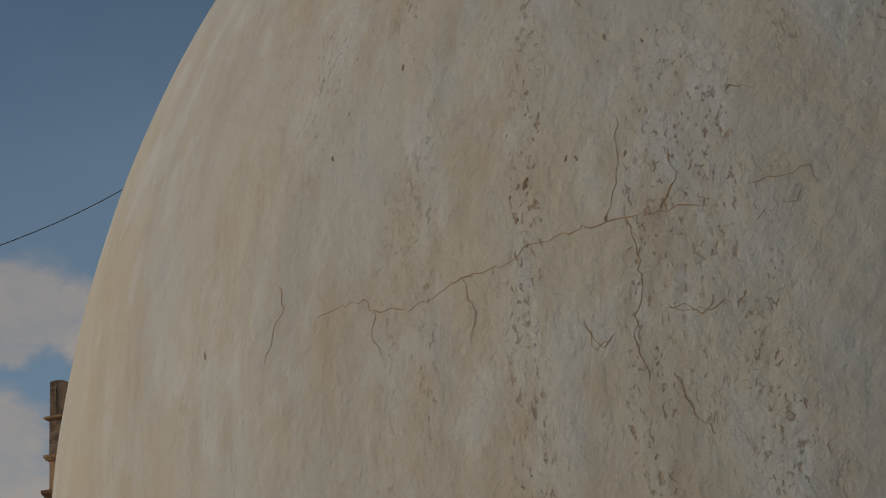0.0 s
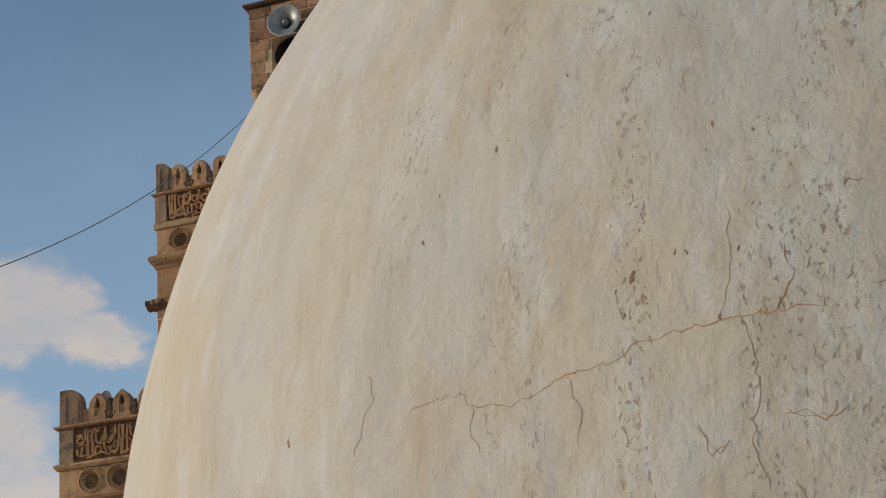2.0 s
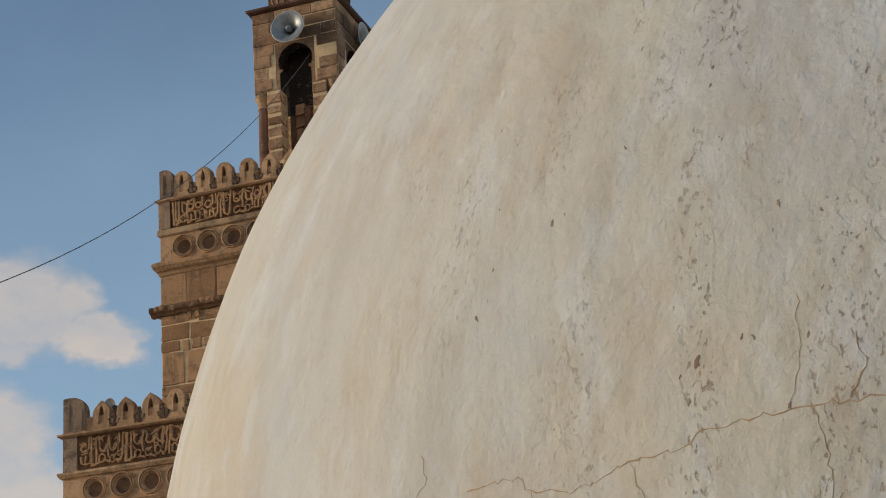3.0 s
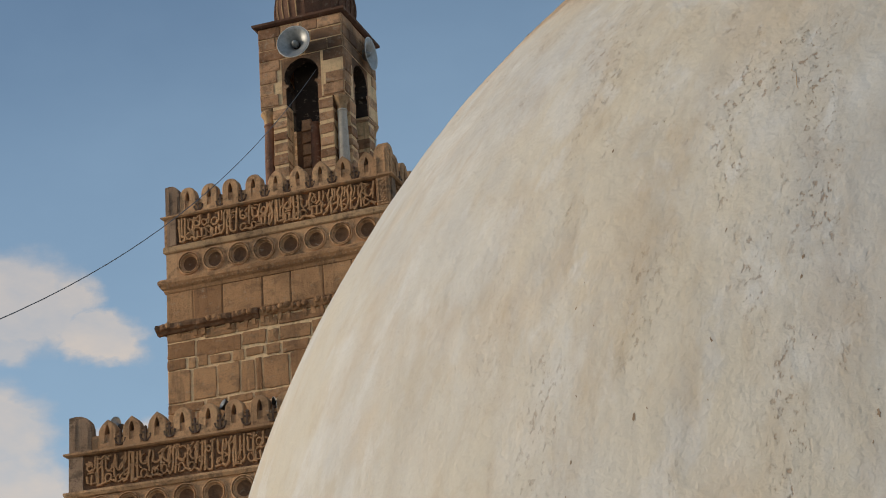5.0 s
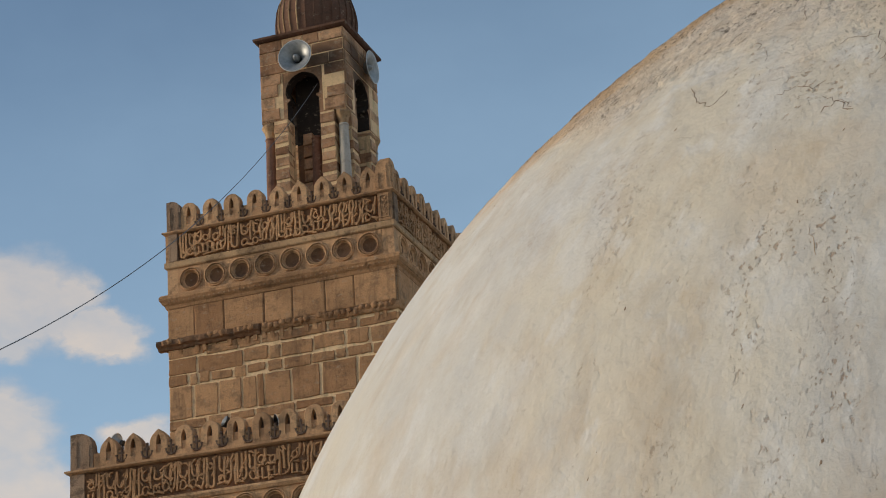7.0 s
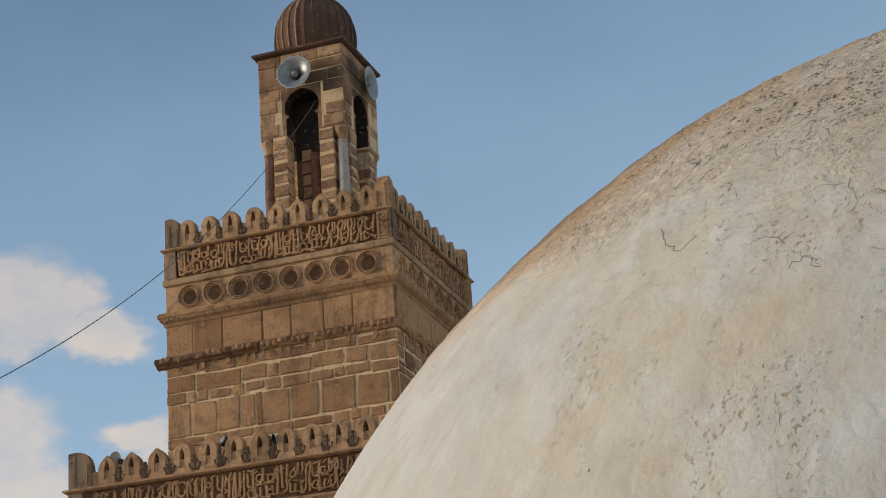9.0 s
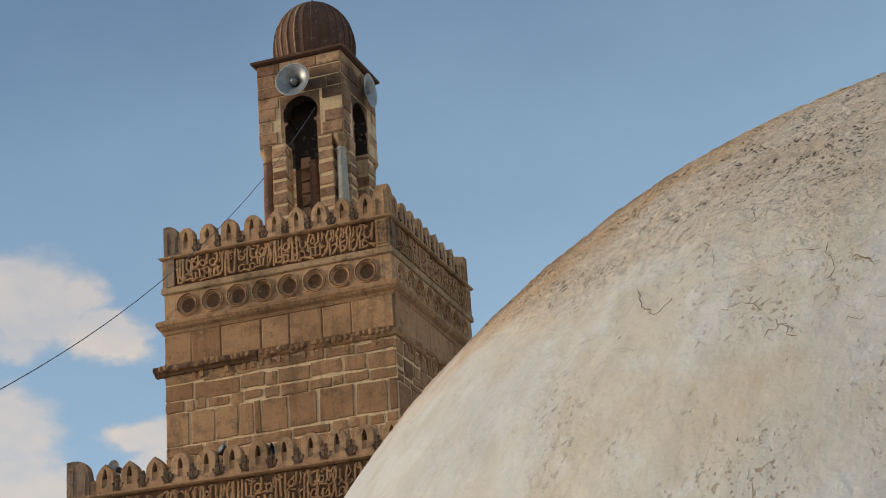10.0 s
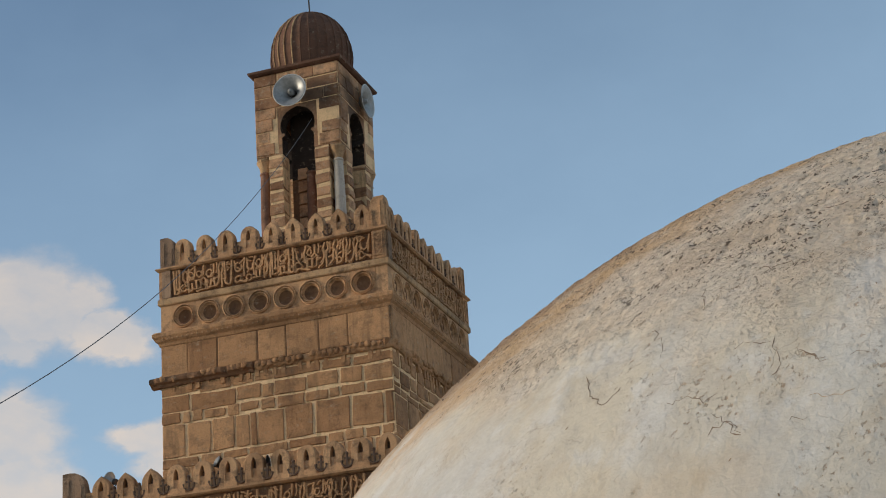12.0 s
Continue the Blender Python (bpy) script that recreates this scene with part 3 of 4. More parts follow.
    def spall(az, el, size):
        """A shallow irregular scar where the wash has fallen off."""
        bm = bmesh.new()
        n = 11
        mid = bm.verts.new(dome_point(az, el, 0.0005))
        s = math.degrees(size / 2.1)
        lean = rng.uniform(-0.7, 0.7)
        inner, outer = [], []
        for k in range(n):
            a = 2 * math.pi * k / n
            f = rng.uniform(0.4, 1.2)
            dx, dy = math.cos(a) * s * f * 0.6 + math.sin(a) * s * lean, math.sin(a) * s * f * 1.3
            inner.append(bm.verts.new(dome_point(az + dx * 0.75, el + dy * 0.75, 0.0007)))
            outer.append(bm.verts.new(dome_point(az + dx, el + dy, 0.0002)))
        for k in range(n):
            bm.faces.new((mid, inner[k], inner[(k + 1) % n]))
            bm.faces.new((inner[k], outer[k], outer[(k + 1) % n], inner[(k + 1) % n]))
        part("spall", bm, SPALL, dome, "small grey scar of fallen whitewash", at)

    for az, el, size in ((-104.6, 6.0, 0.008), (-105.3, 5.6, 0.003), (-100.4, 6.0, 0.004), (-102.4, 6.4, 0.004), (-101.1, 11.1, 0.005),
                         (-107.5, 15.3, 0.004), (-110.9, 13.1, 0.005), (-101.3, 3.7, 0.005), (-105.0, 4.6, 0.004), (-114.6, 10.2, 0.005), (-122.9, 4.2, 0.007)):
        spall(az, el, size)
    # loose flecks down the rain runs
    for _ in range(60):
        col = rng.choice((-101.0, -103.4, -105.0, -107.6, -99.4, -111.2, -113.8, -97.5))
        spall(col + rng.gauss(0, 0.35), rng.uniform(4, 33), 0.0010 + 0.0028 * rng.random() ** 2)
    for _ in range(120):
        spall(rng.uniform(-150, -96), 36 + 30 * rng.random() ** 0.8, 0.001 + 0.0022 * rng.random() ** 2)


build_dome()

# ---- the minaret ----
MINARET = thing("minaret", "square three-tier brown sandstone minaret with carved bands", "minaret", Matrix.Translation((-1.65, 1.61, 0)))


def merlon_mesh(name, half, height, shoulder, point, thick, slot):
    """A stepped-arch merlon with a blind slot: head of two curves, the slot sunk into its face."""
    arc = []
    for k in range(8):
        f = k / 7
        x = half * (1 - f ** 1.7) if point < 0.5 else half * math.cos(f * math.pi / 2) ** 0.85
        arc.append((x + (0.010 * math.sin(f * math.pi)), shoulder + (height - shoulder) * (f ** 0.8 if point < 0.5 else math.sin(f * math.pi / 2))))
    outer = [(half, 0.0), (half, shoulder * 0.6)] + arc
    outer = outer + [(-x, z) for x, z in outer[-2::-1]]
    sw, s0, s1 = slot
    inner = [(sw, s0), (sw, s0 + (s1 - s0) * 0.45)] + [(sw * (1 - (k / 7) ** 1.9), s0 + (s1 - s0) * (0.55 + 0.45 * k / 7)) for k in range(8)]
    inner = inner + [(-x, z) for x, z in inner[-2::-1]]
    bm = bmesh.new()
    n = len(outer)
    c = 0.014
    back = [bm.verts.new((x, thick, z)) for x, z in outer]
    edge = [bm.verts.new((x, c, z)) for x, z in outer]
    face = [bm.verts.new((x * (1 - c / half * 0.8), 0, z - (c * 0.7 if z > 0.02 else 0))) for x, z in outer]
    lip = [bm.verts.new((x, 0, z)) for x, z in inner]
    sunk = [bm.verts.new((x * 0.9, 0.09, z)) for x, z in inner]
    for a, b in ((back, edge), (edge, face), (face, lip), (lip, sunk)):
        for k in range(n - 1):
            bm.faces.new((a[k], a[k + 1], b[k + 1], b[k]))
        bm.faces.new((a[n - 1], a[0], b[0], b[n - 1]))
    # slot floor coloured dark in place of deep shade
    bm.faces.new(sunk).material_index = 1
    bm.faces.new(back[::-1])
    me = mesh_from(name, bm, CARVED)
    me.materials.append(CUT)
    return me


def ornament_mesh(scale):
    """The little anchor-shaped sprig carved between two merlons; its recess shade is painted as dark colour."""
    bm = bmesh.new()
    s = scale
    add_box(bm, -0.010 * s, 0.010 * s, -0.012, 0.02, 0.02 * s, 0.17 * s)
    add_box(bm, -0.035 * s, 0.035 * s, -0.010, 0.02, 0.115 * s, 0.135 * s)
    for side in (-1, 1):
        pts = [(side * (0.062 * math.sin(a)) * s, -0.001, (0.085 - 0.055 * math.cos(a)) * s) for a in (0.0, 0.4, 0.8, 1.2, 1.6)]
        add_tube(bm, pts, 0.013 * s, 6)
        bmesh.ops.create_icosphere(bm, subdivisions=1, radius=0.019 * s, matrix=Matrix.Translation((side * 0.062 * s, -0.001, 0.095 * s)))
    bmesh.ops.create_icosphere(bm, subdivisions=1, radius=0.022 * s, matrix=Matrix.Translation((0, -0.001, 0.180 * s)))
    return mesh_from("carved_sprig", bm, CUT)


def corner_mesh(width, height, thick):
    """The taller corner merlon, two wings that meet at the edge, with shouldered sides."""
    bm = bmesh.new()
    prof = [(0, 0), (0, height * 0.985)] + [(width * x, height * z) for x, z in ((0.30, 1.0), (0.55, 0.985), (0.75, 0.93), (0.9, 0.82), (0.98, 0.66), (1.0, 0.5), (1.0, 0.0))]
    add_prism(bm, prof, 0, thick)
    turn = Matrix(((0, 1, 0, 0), (1, 0, 0, 0), (0, 0, 1, 0), (0, 0, 0, 1)))
    side = [(x, z) for x, z in prof]
    side[0], side[1] = (thick, 0), (thick, height * 0.985)
    side = [p for p in side if p[0] >= thick or p[1] == 0]
    add_prism(bm, side, 0, thick, turn)
    # sunk upright panel on each wing
    for m in (None, turn):
        add_box(bm, width * 0.22, width * 0.30, -0.012, 0.01, height * 0.08, height * 0.8, m)
        add_box(bm, width * 0.78, width * 0.86, -0.012, 0.01, height * 0.08, height * 0.62, m)
    return mesh_from("corner_merlon", bm, CARVED)


def rosette_mesh(half_w, z0, z1, r, seed):
    """A square cell of the frieze with a ringed, hollow roundel sunk in it; centred on its roundel."""
    rng = random.Random(seed)
    bm = bmesh.new()
    n = 28
    rings = []
    sq = []
    for k in range(n):
        a = 2 * math.pi * k / n
        c, s = math.cos(a), math.sin(a)
        f = min(half_w / abs(c) if abs(c) > 1e-6 else 9, (z1 if s > 0 else -z0) / abs(s) if abs(s) > 1e-6 else 9)
        sq.append((c * f, 0.0, s * f))
    for cx, cz in ((half_w, z1), (-half_w, z1), (-half_w, z0), (half_w, z0)):
        sq[round(math.atan2(cz, cx) / (2 * math.pi) * n) % n] = (cx, 0.0, cz)
    rings.append(sq)
    worn = rng.uniform(0.75, 1.0)
    for rr, d in ((1.0, 0.0), (0.98, -0.022 * worn), (0.90, -0.026 * worn), (0.87, 0.004), (0.82, 0.006), (0.80, -0.014 * worn), (0.74, -0.014 * worn), (0.71, 0.015), (0.60, 0.036), (0.42, 0.055), (0.22, 0.062)):
        rings.append([(r * rr * math.cos(2 * math.pi * k / n), d, r * rr * math.sin(2 * math.pi * k / n)) for k in range(n)])
    vs = [[bm.verts.new(p) for p in ring] for ring in rings]
    for a, b in zip(vs, vs[1:]):
        for k in range(n):
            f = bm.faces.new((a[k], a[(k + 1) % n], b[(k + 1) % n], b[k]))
            # hollow coloured darker than its rings: soot plus the shade of its depth
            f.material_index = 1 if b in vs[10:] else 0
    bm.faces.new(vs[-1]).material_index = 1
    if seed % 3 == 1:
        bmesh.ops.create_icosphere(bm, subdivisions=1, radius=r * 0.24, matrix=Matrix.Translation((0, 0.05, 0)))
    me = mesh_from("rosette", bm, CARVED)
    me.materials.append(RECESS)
    return me


def relief_mesh(seed, length, height):
    """A dense band of raised straps: stems, bowls, rings and tails, worn; plain strokes only."""
    rng = random.Random(seed)
    bm = bmesh.new()
    w = 0.0195

    def strap(pts, wide=w):
        """A flat-topped strap with sloping sides along points of (x, z)."""
        dx, dz = rng.uniform(-0.012, 0.012), rng.uniform(-0.016, 0.016)
        bend = [noise.noise_vector(Vector((x * 14, z * 14, seed))) for x, z in pts]
        pts = [Vector((min(length - 0.02, max(0.02, x + dx + v.x * 0.016)), min(height - 0.02, max(0.02, z + dz + v.y * 0.022)))) for (x, z), v in zip(pts, bend)]
        pr = rng.uniform(0.034, 0.046)
        rings = []
        for i, p in enumerate(pts):
            d = (pts[min(i + 1, len(pts) - 1)] - pts[max(i - 1, 0)])
            d = d.normalized() if d.length > 1e-6 else Vector((1, 0))
            if i in (0, len(pts) - 1):
                p = p + d * wide * (-0.8 if i == 0 else 0.8)
            s = Vector((-d.y, d.x))
            f = wide * rng.uniform(0.88, 1.1)
            rings.append([bm.verts.new((p.x + s.x * o * f, y, p.y + s.y * o * f)) for o, y in ((-1, 0.004), (-0.66, -pr), (0.66, -pr), (1, 0.004))])
        for a, b in zip(rings, rings[1:]):
            for k in range(3):
                bm.faces.new((a[k], a[k + 1], b[k + 1], b[k]))
        for ring in (rings[0], rings[-1]):
            bm.faces.new(ring)

    def arc(cx, cz, rx, rz, a0, a1, n=8):
        return [(cx + rx * math.cos(radians(a0 + (a1 - a0) * k / n)), cz + rz * math.sin(radians(a0 + (a1 - a0) * k / n))) for k in range(n + 1)]

    H = height
    x = 0.04
    while x < length - 0.05:
        cell = rng.uniform(0.105, 0.165)
        kind = rng.choice((0, 1, 1, 1, 2, 2, 2, 3, 3, 3, 3, 4))
        if kind == 0:
            # two stems joined by a bowl
            strap([(x, H * 0.94), (x, H * 0.45), (x, H * 0.2)] + arc(x + cell * 0.3, H * 0.2, cell * 0.3, H * 0.12, 180, 360, 6) + [(x + cell * 0.6, H * 0.5), (x + cell * 0.62, H * 0.94)])
            strap(arc(x + cell * 0.33, H * 0.66, 0.030, 0.036, 0, 360, 9), 0.012)
        elif kind == 1:
            # ring on the base line with a tail, small hook above
            strap(arc(x + 0.04, H * 0.24, 0.042, H * 0.13, 0, 360, 10), 0.015)
            strap([(x + 0.08, H * 0.16), (x + cell, H * 0.12)])
            strap([(x + 0.01, H * 0.88)] + arc(x + 0.06, H * 0.62, 0.05, H * 0.14, 150, 380, 7))
            strap([(x + cell * 0.85, H * 0.30), (x + cell * 0.80, H * 0.62), (x + cell * 0.95, H * 0.92)])
        elif kind == 2:
            # leaning tail across the whole height
            strap([(x + 0.01, H * 0.10), (x + cell * 0.35, H * 0.22), (x + cell * 0.5, H * 0.5), (x + cell * 0.45, H * 0.78), (x + cell * 0.62, H * 0.95)])
            strap([(x + cell * 0.78, H * 0.08), (x + cell * 0.76, H * 0.55), (x + cell * 0.92, H * 0.72), (x + cell * 0.86, H * 0.94)])
            strap([(x + 0.0, H * 0.62), (x + cell * 0.16, H * 0.74), (x + cell * 0.10, H * 0.92)], 0.015)
            strap([(x - 0.01, H * 0.40), (x + cell * 0.22, H * 0.46)], 0.014)
        elif kind == 3:
            # toothed base line under a knot
            strap([(x, H * 0.36), (x, H * 0.12), (x + cell * 0.45, H * 0.12), (x + cell * 0.45, H * 0.34)])
            strap([(x + cell * 0.45, H * 0.12), (x + cell * 0.92, H * 0.12), (x + cell * 0.92, H * 0.42)])
            strap(arc(x + cell * 0.28, H * 0.68, 0.036, 0.045, 20, 340, 9), 0.014)
            strap([(x + cell * 0.52, H * 0.56), (x + cell * 0.74, H * 0.62), (x + cell * 0.78, H * 0.94)])
            strap([(x + cell * 0.08, H * 0.48), (x + cell * 0.6, H * 0.47)], 0.013)
        else:
            # tall close stems with a foot
            strap([(x, H * 0.95), (x + 0.006, H * 0.10), (x + cell * 0.4, H * 0.10)])
            strap([(x + cell * 0.40, H * 0.95), (x + cell * 0.42, H * 0.30)])
            strap([(x + cell * 0.78, H * 0.95), (x + cell * 0.74, H * 0.40)] + arc(x + cell * 0.56, H * 0.26, cell * 0.2, H * 0.13, 20, -120, 5))
        for _ in range(3):
            px, pz, lean = x + rng.uniform(0, cell), H * rng.choice((0.30, 0.48, 0.62, 0.80, 0.90)), rng.uniform(-0.03, 0.03)
            strap([(px - 0.024, pz - lean), (px, pz + 0.008), (px + 0.024, pz + lean)], 0.014)
        if rng.random() < 0.6:
            strap([(x + cell * 0.9, H * 0.10), (x + cell * 1.15, H * 0.12)])
        x += cell
    return bm


def moulding(name, frames, profile, parent, material, label=""):
    """A moulding of (outward, height) points run round the four sides, mitred at the corners."""
    bm = bmesh.new()
    rings = []
    for out, z in profile:
        ring = []
        for m, length in frames:
            ring.append(bm.verts.new(m @ Vector((-out, -out, z))))
        rings.append(ring)
    for a, b in zip(rings, rings[1:]):
        for k in range(4):
            bm.faces.new((a[k], a[(k + 1) % 4], b[(k + 1) % 4], b[k]))
    bm.faces.new(rings[0][::-1])
    bm.faces.new(rings[-1])
    return part(name, bm, material, parent, label)


def crowned_tier(tier, frames, top, seed, count, first, step, head, ledge, cell, low, high):
    """The crown of a tier: ledge, parapet, merlons, sprigs, carved band, roundels.
    top: height of the ledge; head: merlon mesh data; low and high: z of the roundel frieze; cell: (count, first, step, mesh list)."""
    merl, sprig, corner, par_h = head
    grey = corner.copy()
    grey.materials.clear()
    grey.materials.append(WEATHERED)
    for side, (m, length) in enumerate(frames):
        bm = bmesh.new()
        add_box(bm, 0.10, length - 0.10, 0.03, 0.13, top, top + par_h)
        part("parapet", bm, CARVED, tier, "", m)
        put("corner_merlon", grey if side == 0 else corner, tier, m @ pose(0, 0, top), "grey weathered corner merlon" if side == 0 else "")
        n = count
        scale = length / frames[0][1]
        for k in range(n):
            jig = random.Random(seed + k + 40 * side)
            u = (first + step * k) * scale
            put("merlon", merl[0] if k < merl[2] else merl[1], tier, m @ pose(u + jig.uniform(-.006, .006), 0.012 + jig.uniform(-.006, .006), top, jig.uniform(-1.2, 1.2), jig.uniform(-1.5, 1.5), jig.uniform(-2, 2)))
            if side < 2 and k < n - 1:
                put("carved_sprig", sprig, tier, m @ pose(u + step * scale / 2 + jig.uniform(-.01, .01), 0.022, top + 0.01, 0, jig.uniform(-6, 6)))
        number, start, gap, meshes = cell
        for k in range(number):
            put("rosette", meshes[(k * 3 + side) % len(meshes)], tier, m @ pose((start + gap * k) * scale, -0.001 * (k % 2), (low + high) / 2))


# -- middle tier --
FRONT_COURSES = ((-0.44, -0.305, (0.0, 0.55, 1.02, 1.36, 1.62, 2.30, 2.75, 3.3)), (-0.67, -0.44, (0.0, 0.42, 1.08, 1.46, 1.63, 2.10, 2.55, 2.90, 3.3)),
                 (-0.83, -0.67, (0.0, 0.28, 0.44, 0.60, 0.95, 1.13, 1.42, 1.66, 2.06, 2.40, 2.56, 2.92, 3.3)),
                 (-1.28, -0.83, (0.0, 0.36, 0.71, 1.06, 1.28, 1.38, 1.76, 2.19, 2.70, 3.16, 3.3)),
                 (-1.43, -1.28, (0.0, 0.55, 0.86, 1.25, 1.80, 2.35, 2.60, 2.86, 3.1, 3.3)), (-1.78, -1.43, (0.0, 0.4, 0.9, 1.3, 1.75, 2.1, 2.6, 3.0, 3.3)))
T2 = faces_of(-3.3, 0.0, 0.0, 3.22)
bm = bmesh.new()
add_box(bm, -3.302, 0.002, -0.002, 3.222, Z - 2.1, Z + 0.49)
tier2 = part("middle_tier", bm, MORTAR, MINARET, "brown sandstone shaft laid with thick pale mortar")
bm = bmesh.new()
add_box(bm, -3.17, -0.13, 0.13, 3.09, Z + 0.49, Z + 0.9)
part("frieze_core", bm, STONE, tier2)
bm = bmesh.new()
add_box(bm, -3.265, -0.035, 0.035, 3.185, Z + 0.9, Z + 1.36)
part("band_core", bm, STONE, tier2)
moulding("ledge", T2, [(-0.1, Z + 1.365), (0.03, Z + 1.365), (0.055, Z + 1.385), (0.055, Z + 1.402), (-0.1, Z + 1.410)], tier2, CARVED)
moulding("pale_band", T2, [(-0.1, Z + 0.868), (0.018, Z + 0.868), (0.032, Z + 0.885), (0.032, Z + 0.955), (0.012, Z + 0.968), (-0.1, Z + 0.972)], tier2, PALE, "paler limestone string course")
moulding("roll_moulding", T2, [(-0.02, Z + 0.285), (0.02, Z + 0.287), (0.035, Z + 0.33), (0.06, Z + 0.352), (0.075, Z + 0.38), (0.095, Z + 0.41), (0.095, Z + 0.45), (0.07, Z + 0.478), (0.03, Z + 0.49), (-0.02, Z + 0.492)], tier2, STONE, "worn dark moulding under the roundels")
def run_moulding(name, m, u0, u1, profile, parent, material, seed, label=""):
    """A length of weathered moulding along one face; (outward, height) points, bitten here and there."""
    rng = random.Random(seed)
    bm = bmesh.new()
    n = max(2, int((u1 - u0) / 0.055))
    rings = []
    for k in range(n + 1):
        bite = rng.choice((0.0, 0.0, 0.10, 0.25, 0.5)) * rng.random()
        drop = rng.uniform(-0.006, 0.006)
        rings.append([bm.verts.new(m @ Vector((u0 + (u1 - u0) * k / n, -(o * (1 - bite) if o > 0 else o), z + drop))) for o, z in profile])
    q = len(profile)
    for a, b in zip(rings, rings[1:]):
        for k in range(q):
            bm.faces.new((a[k], a[(k + 1) % q], b[(k + 1) % q], b[k]))
    bm.faces.new(rings[0])
    bm.faces.new(rings[-1][::-1])
    return part(name, bm, material, parent, label)


BOLD = [(-0.02, Z - 0.30), (0.05, Z - 0.295), (0.075, Z - 0.265), (0.12, Z - 0.245), (0.13, Z - 0.21), (0.115, Z - 0.175), (0.06, Z - 0.155), (-0.02, Z - 0.15)]
WORN = [(-0.02, Z - 0.285), (0.035, Z - 0.275), (0.055, Z - 0.25), (0.06, Z - 0.215), (0.045, Z - 0.18), (-0.02, Z - 0.155)]
run_moulding("cornice", T2[0][0], -0.13, 1.36, BOLD, tier2, RECESS, 3, "dark weathered bracketed cornice")
run_moulding("cornice", T2[0][0], 1.38, 3.34, WORN, tier2, STONE, 4, "cornice worn down to a knobbly roll")
run_moulding("cornice", T2[1][0], 0.0, T2[1][1], WORN, tier2, STONE, 5, "cornice worn down to a knobbly roll")
run_moulding("cornice", T2[3][0], 0.0, T2[3][1], BOLD, tier2, RECESS, 6, "dark weathered bracketed cornice")
# brackets under the cornice and knobs on the roll above
bm = bmesh.new()
add_prism(bm, [(-0.026, 0.0), (0.026, 0.0), (0.03, 0.11), (-0.03, 0.11)], -0.055, 0.02)
bracket = mesh_from("bracket", bm, STONE)
for m, length in T2[:2]:
    for k in range(27):
        jig = random.Random(k)
        if jig.random() < 0.72:
            put("bracket", bracket, tier2, m @ pose(0.06 + k * (length - 0.12) / 26, jig.uniform(.008, .040), Z - 0.375 + jig.uniform(-.02, .012), 0, jig.uniform(-8, 8)))
bm = bmesh.new()
bmesh.ops.create_icosphere(bm, subdivisions=2, radius=1, matrix=Matrix.Diagonal((0.045, 0.04, 0.05, 1)))
for v in bm.verts:
    v.co *= 1 + 0.25 * noise.noise(v.co * 40)
knob = mesh_from("knob", bm, STONE)
for m, length in T2[:2]:
    for k in range(38):
        jig = random.Random(100 + k)
        if jig.random() < 0.25 + 0.7 * min(1, k / 18):
            put("knob", knob, tier2, m @ pose(0.05 + k * (length - 0.1) / 37, (-0.095 if m is T2[0][0] and k < 16 else -0.045) + jig.uniform(-.012, .012), Z - 0.205 + jig.uniform(-.022, .014), jig.uniform(0, 90), jig.uniform(0, 90), jig.uniform(0, 90)))
# tiny bead course in the roll moulding
bm = bmesh.new()
bmesh.ops.create_icosphere(bm, subdivisions=1, radius=0.014)
bead = mesh_from("bead", bm, PALE)
for m, length in T2[:2]:
    for k in range(44):
        put("bead", bead, tier2, m @ pose(0.05 + k * (length - 0.1) / 43, -0.076, Z + 0.37))
merl2 = merlon_mesh("merlon", 0.121, 0.400, 0.215, 1.0, 0.12, (0.032, 0.085, 0.345))
sprig2 = ornament_mesh(1.0)
merl2p = merlon_mesh("merlon", 0.118, 0.395, 0.20, 0.0, 0.12, (0.030, 0.085, 0.31))
corner2 = corner_mesh(0.215, 0.455, 0.13)
ros2 = [rosette_mesh(0.1856, -0.195, 0.195, 0.168, s) for s in range(3)]
crowned_tier(tier2, T2, Z + 1.405, 5, 9, 0.322, 0.3315, ((merl2, merl2p, 4), sprig2, corner2, 0.20), 0, (8, 0.345, 0.3715, ros2), Z + 0.485, Z + 0.875)
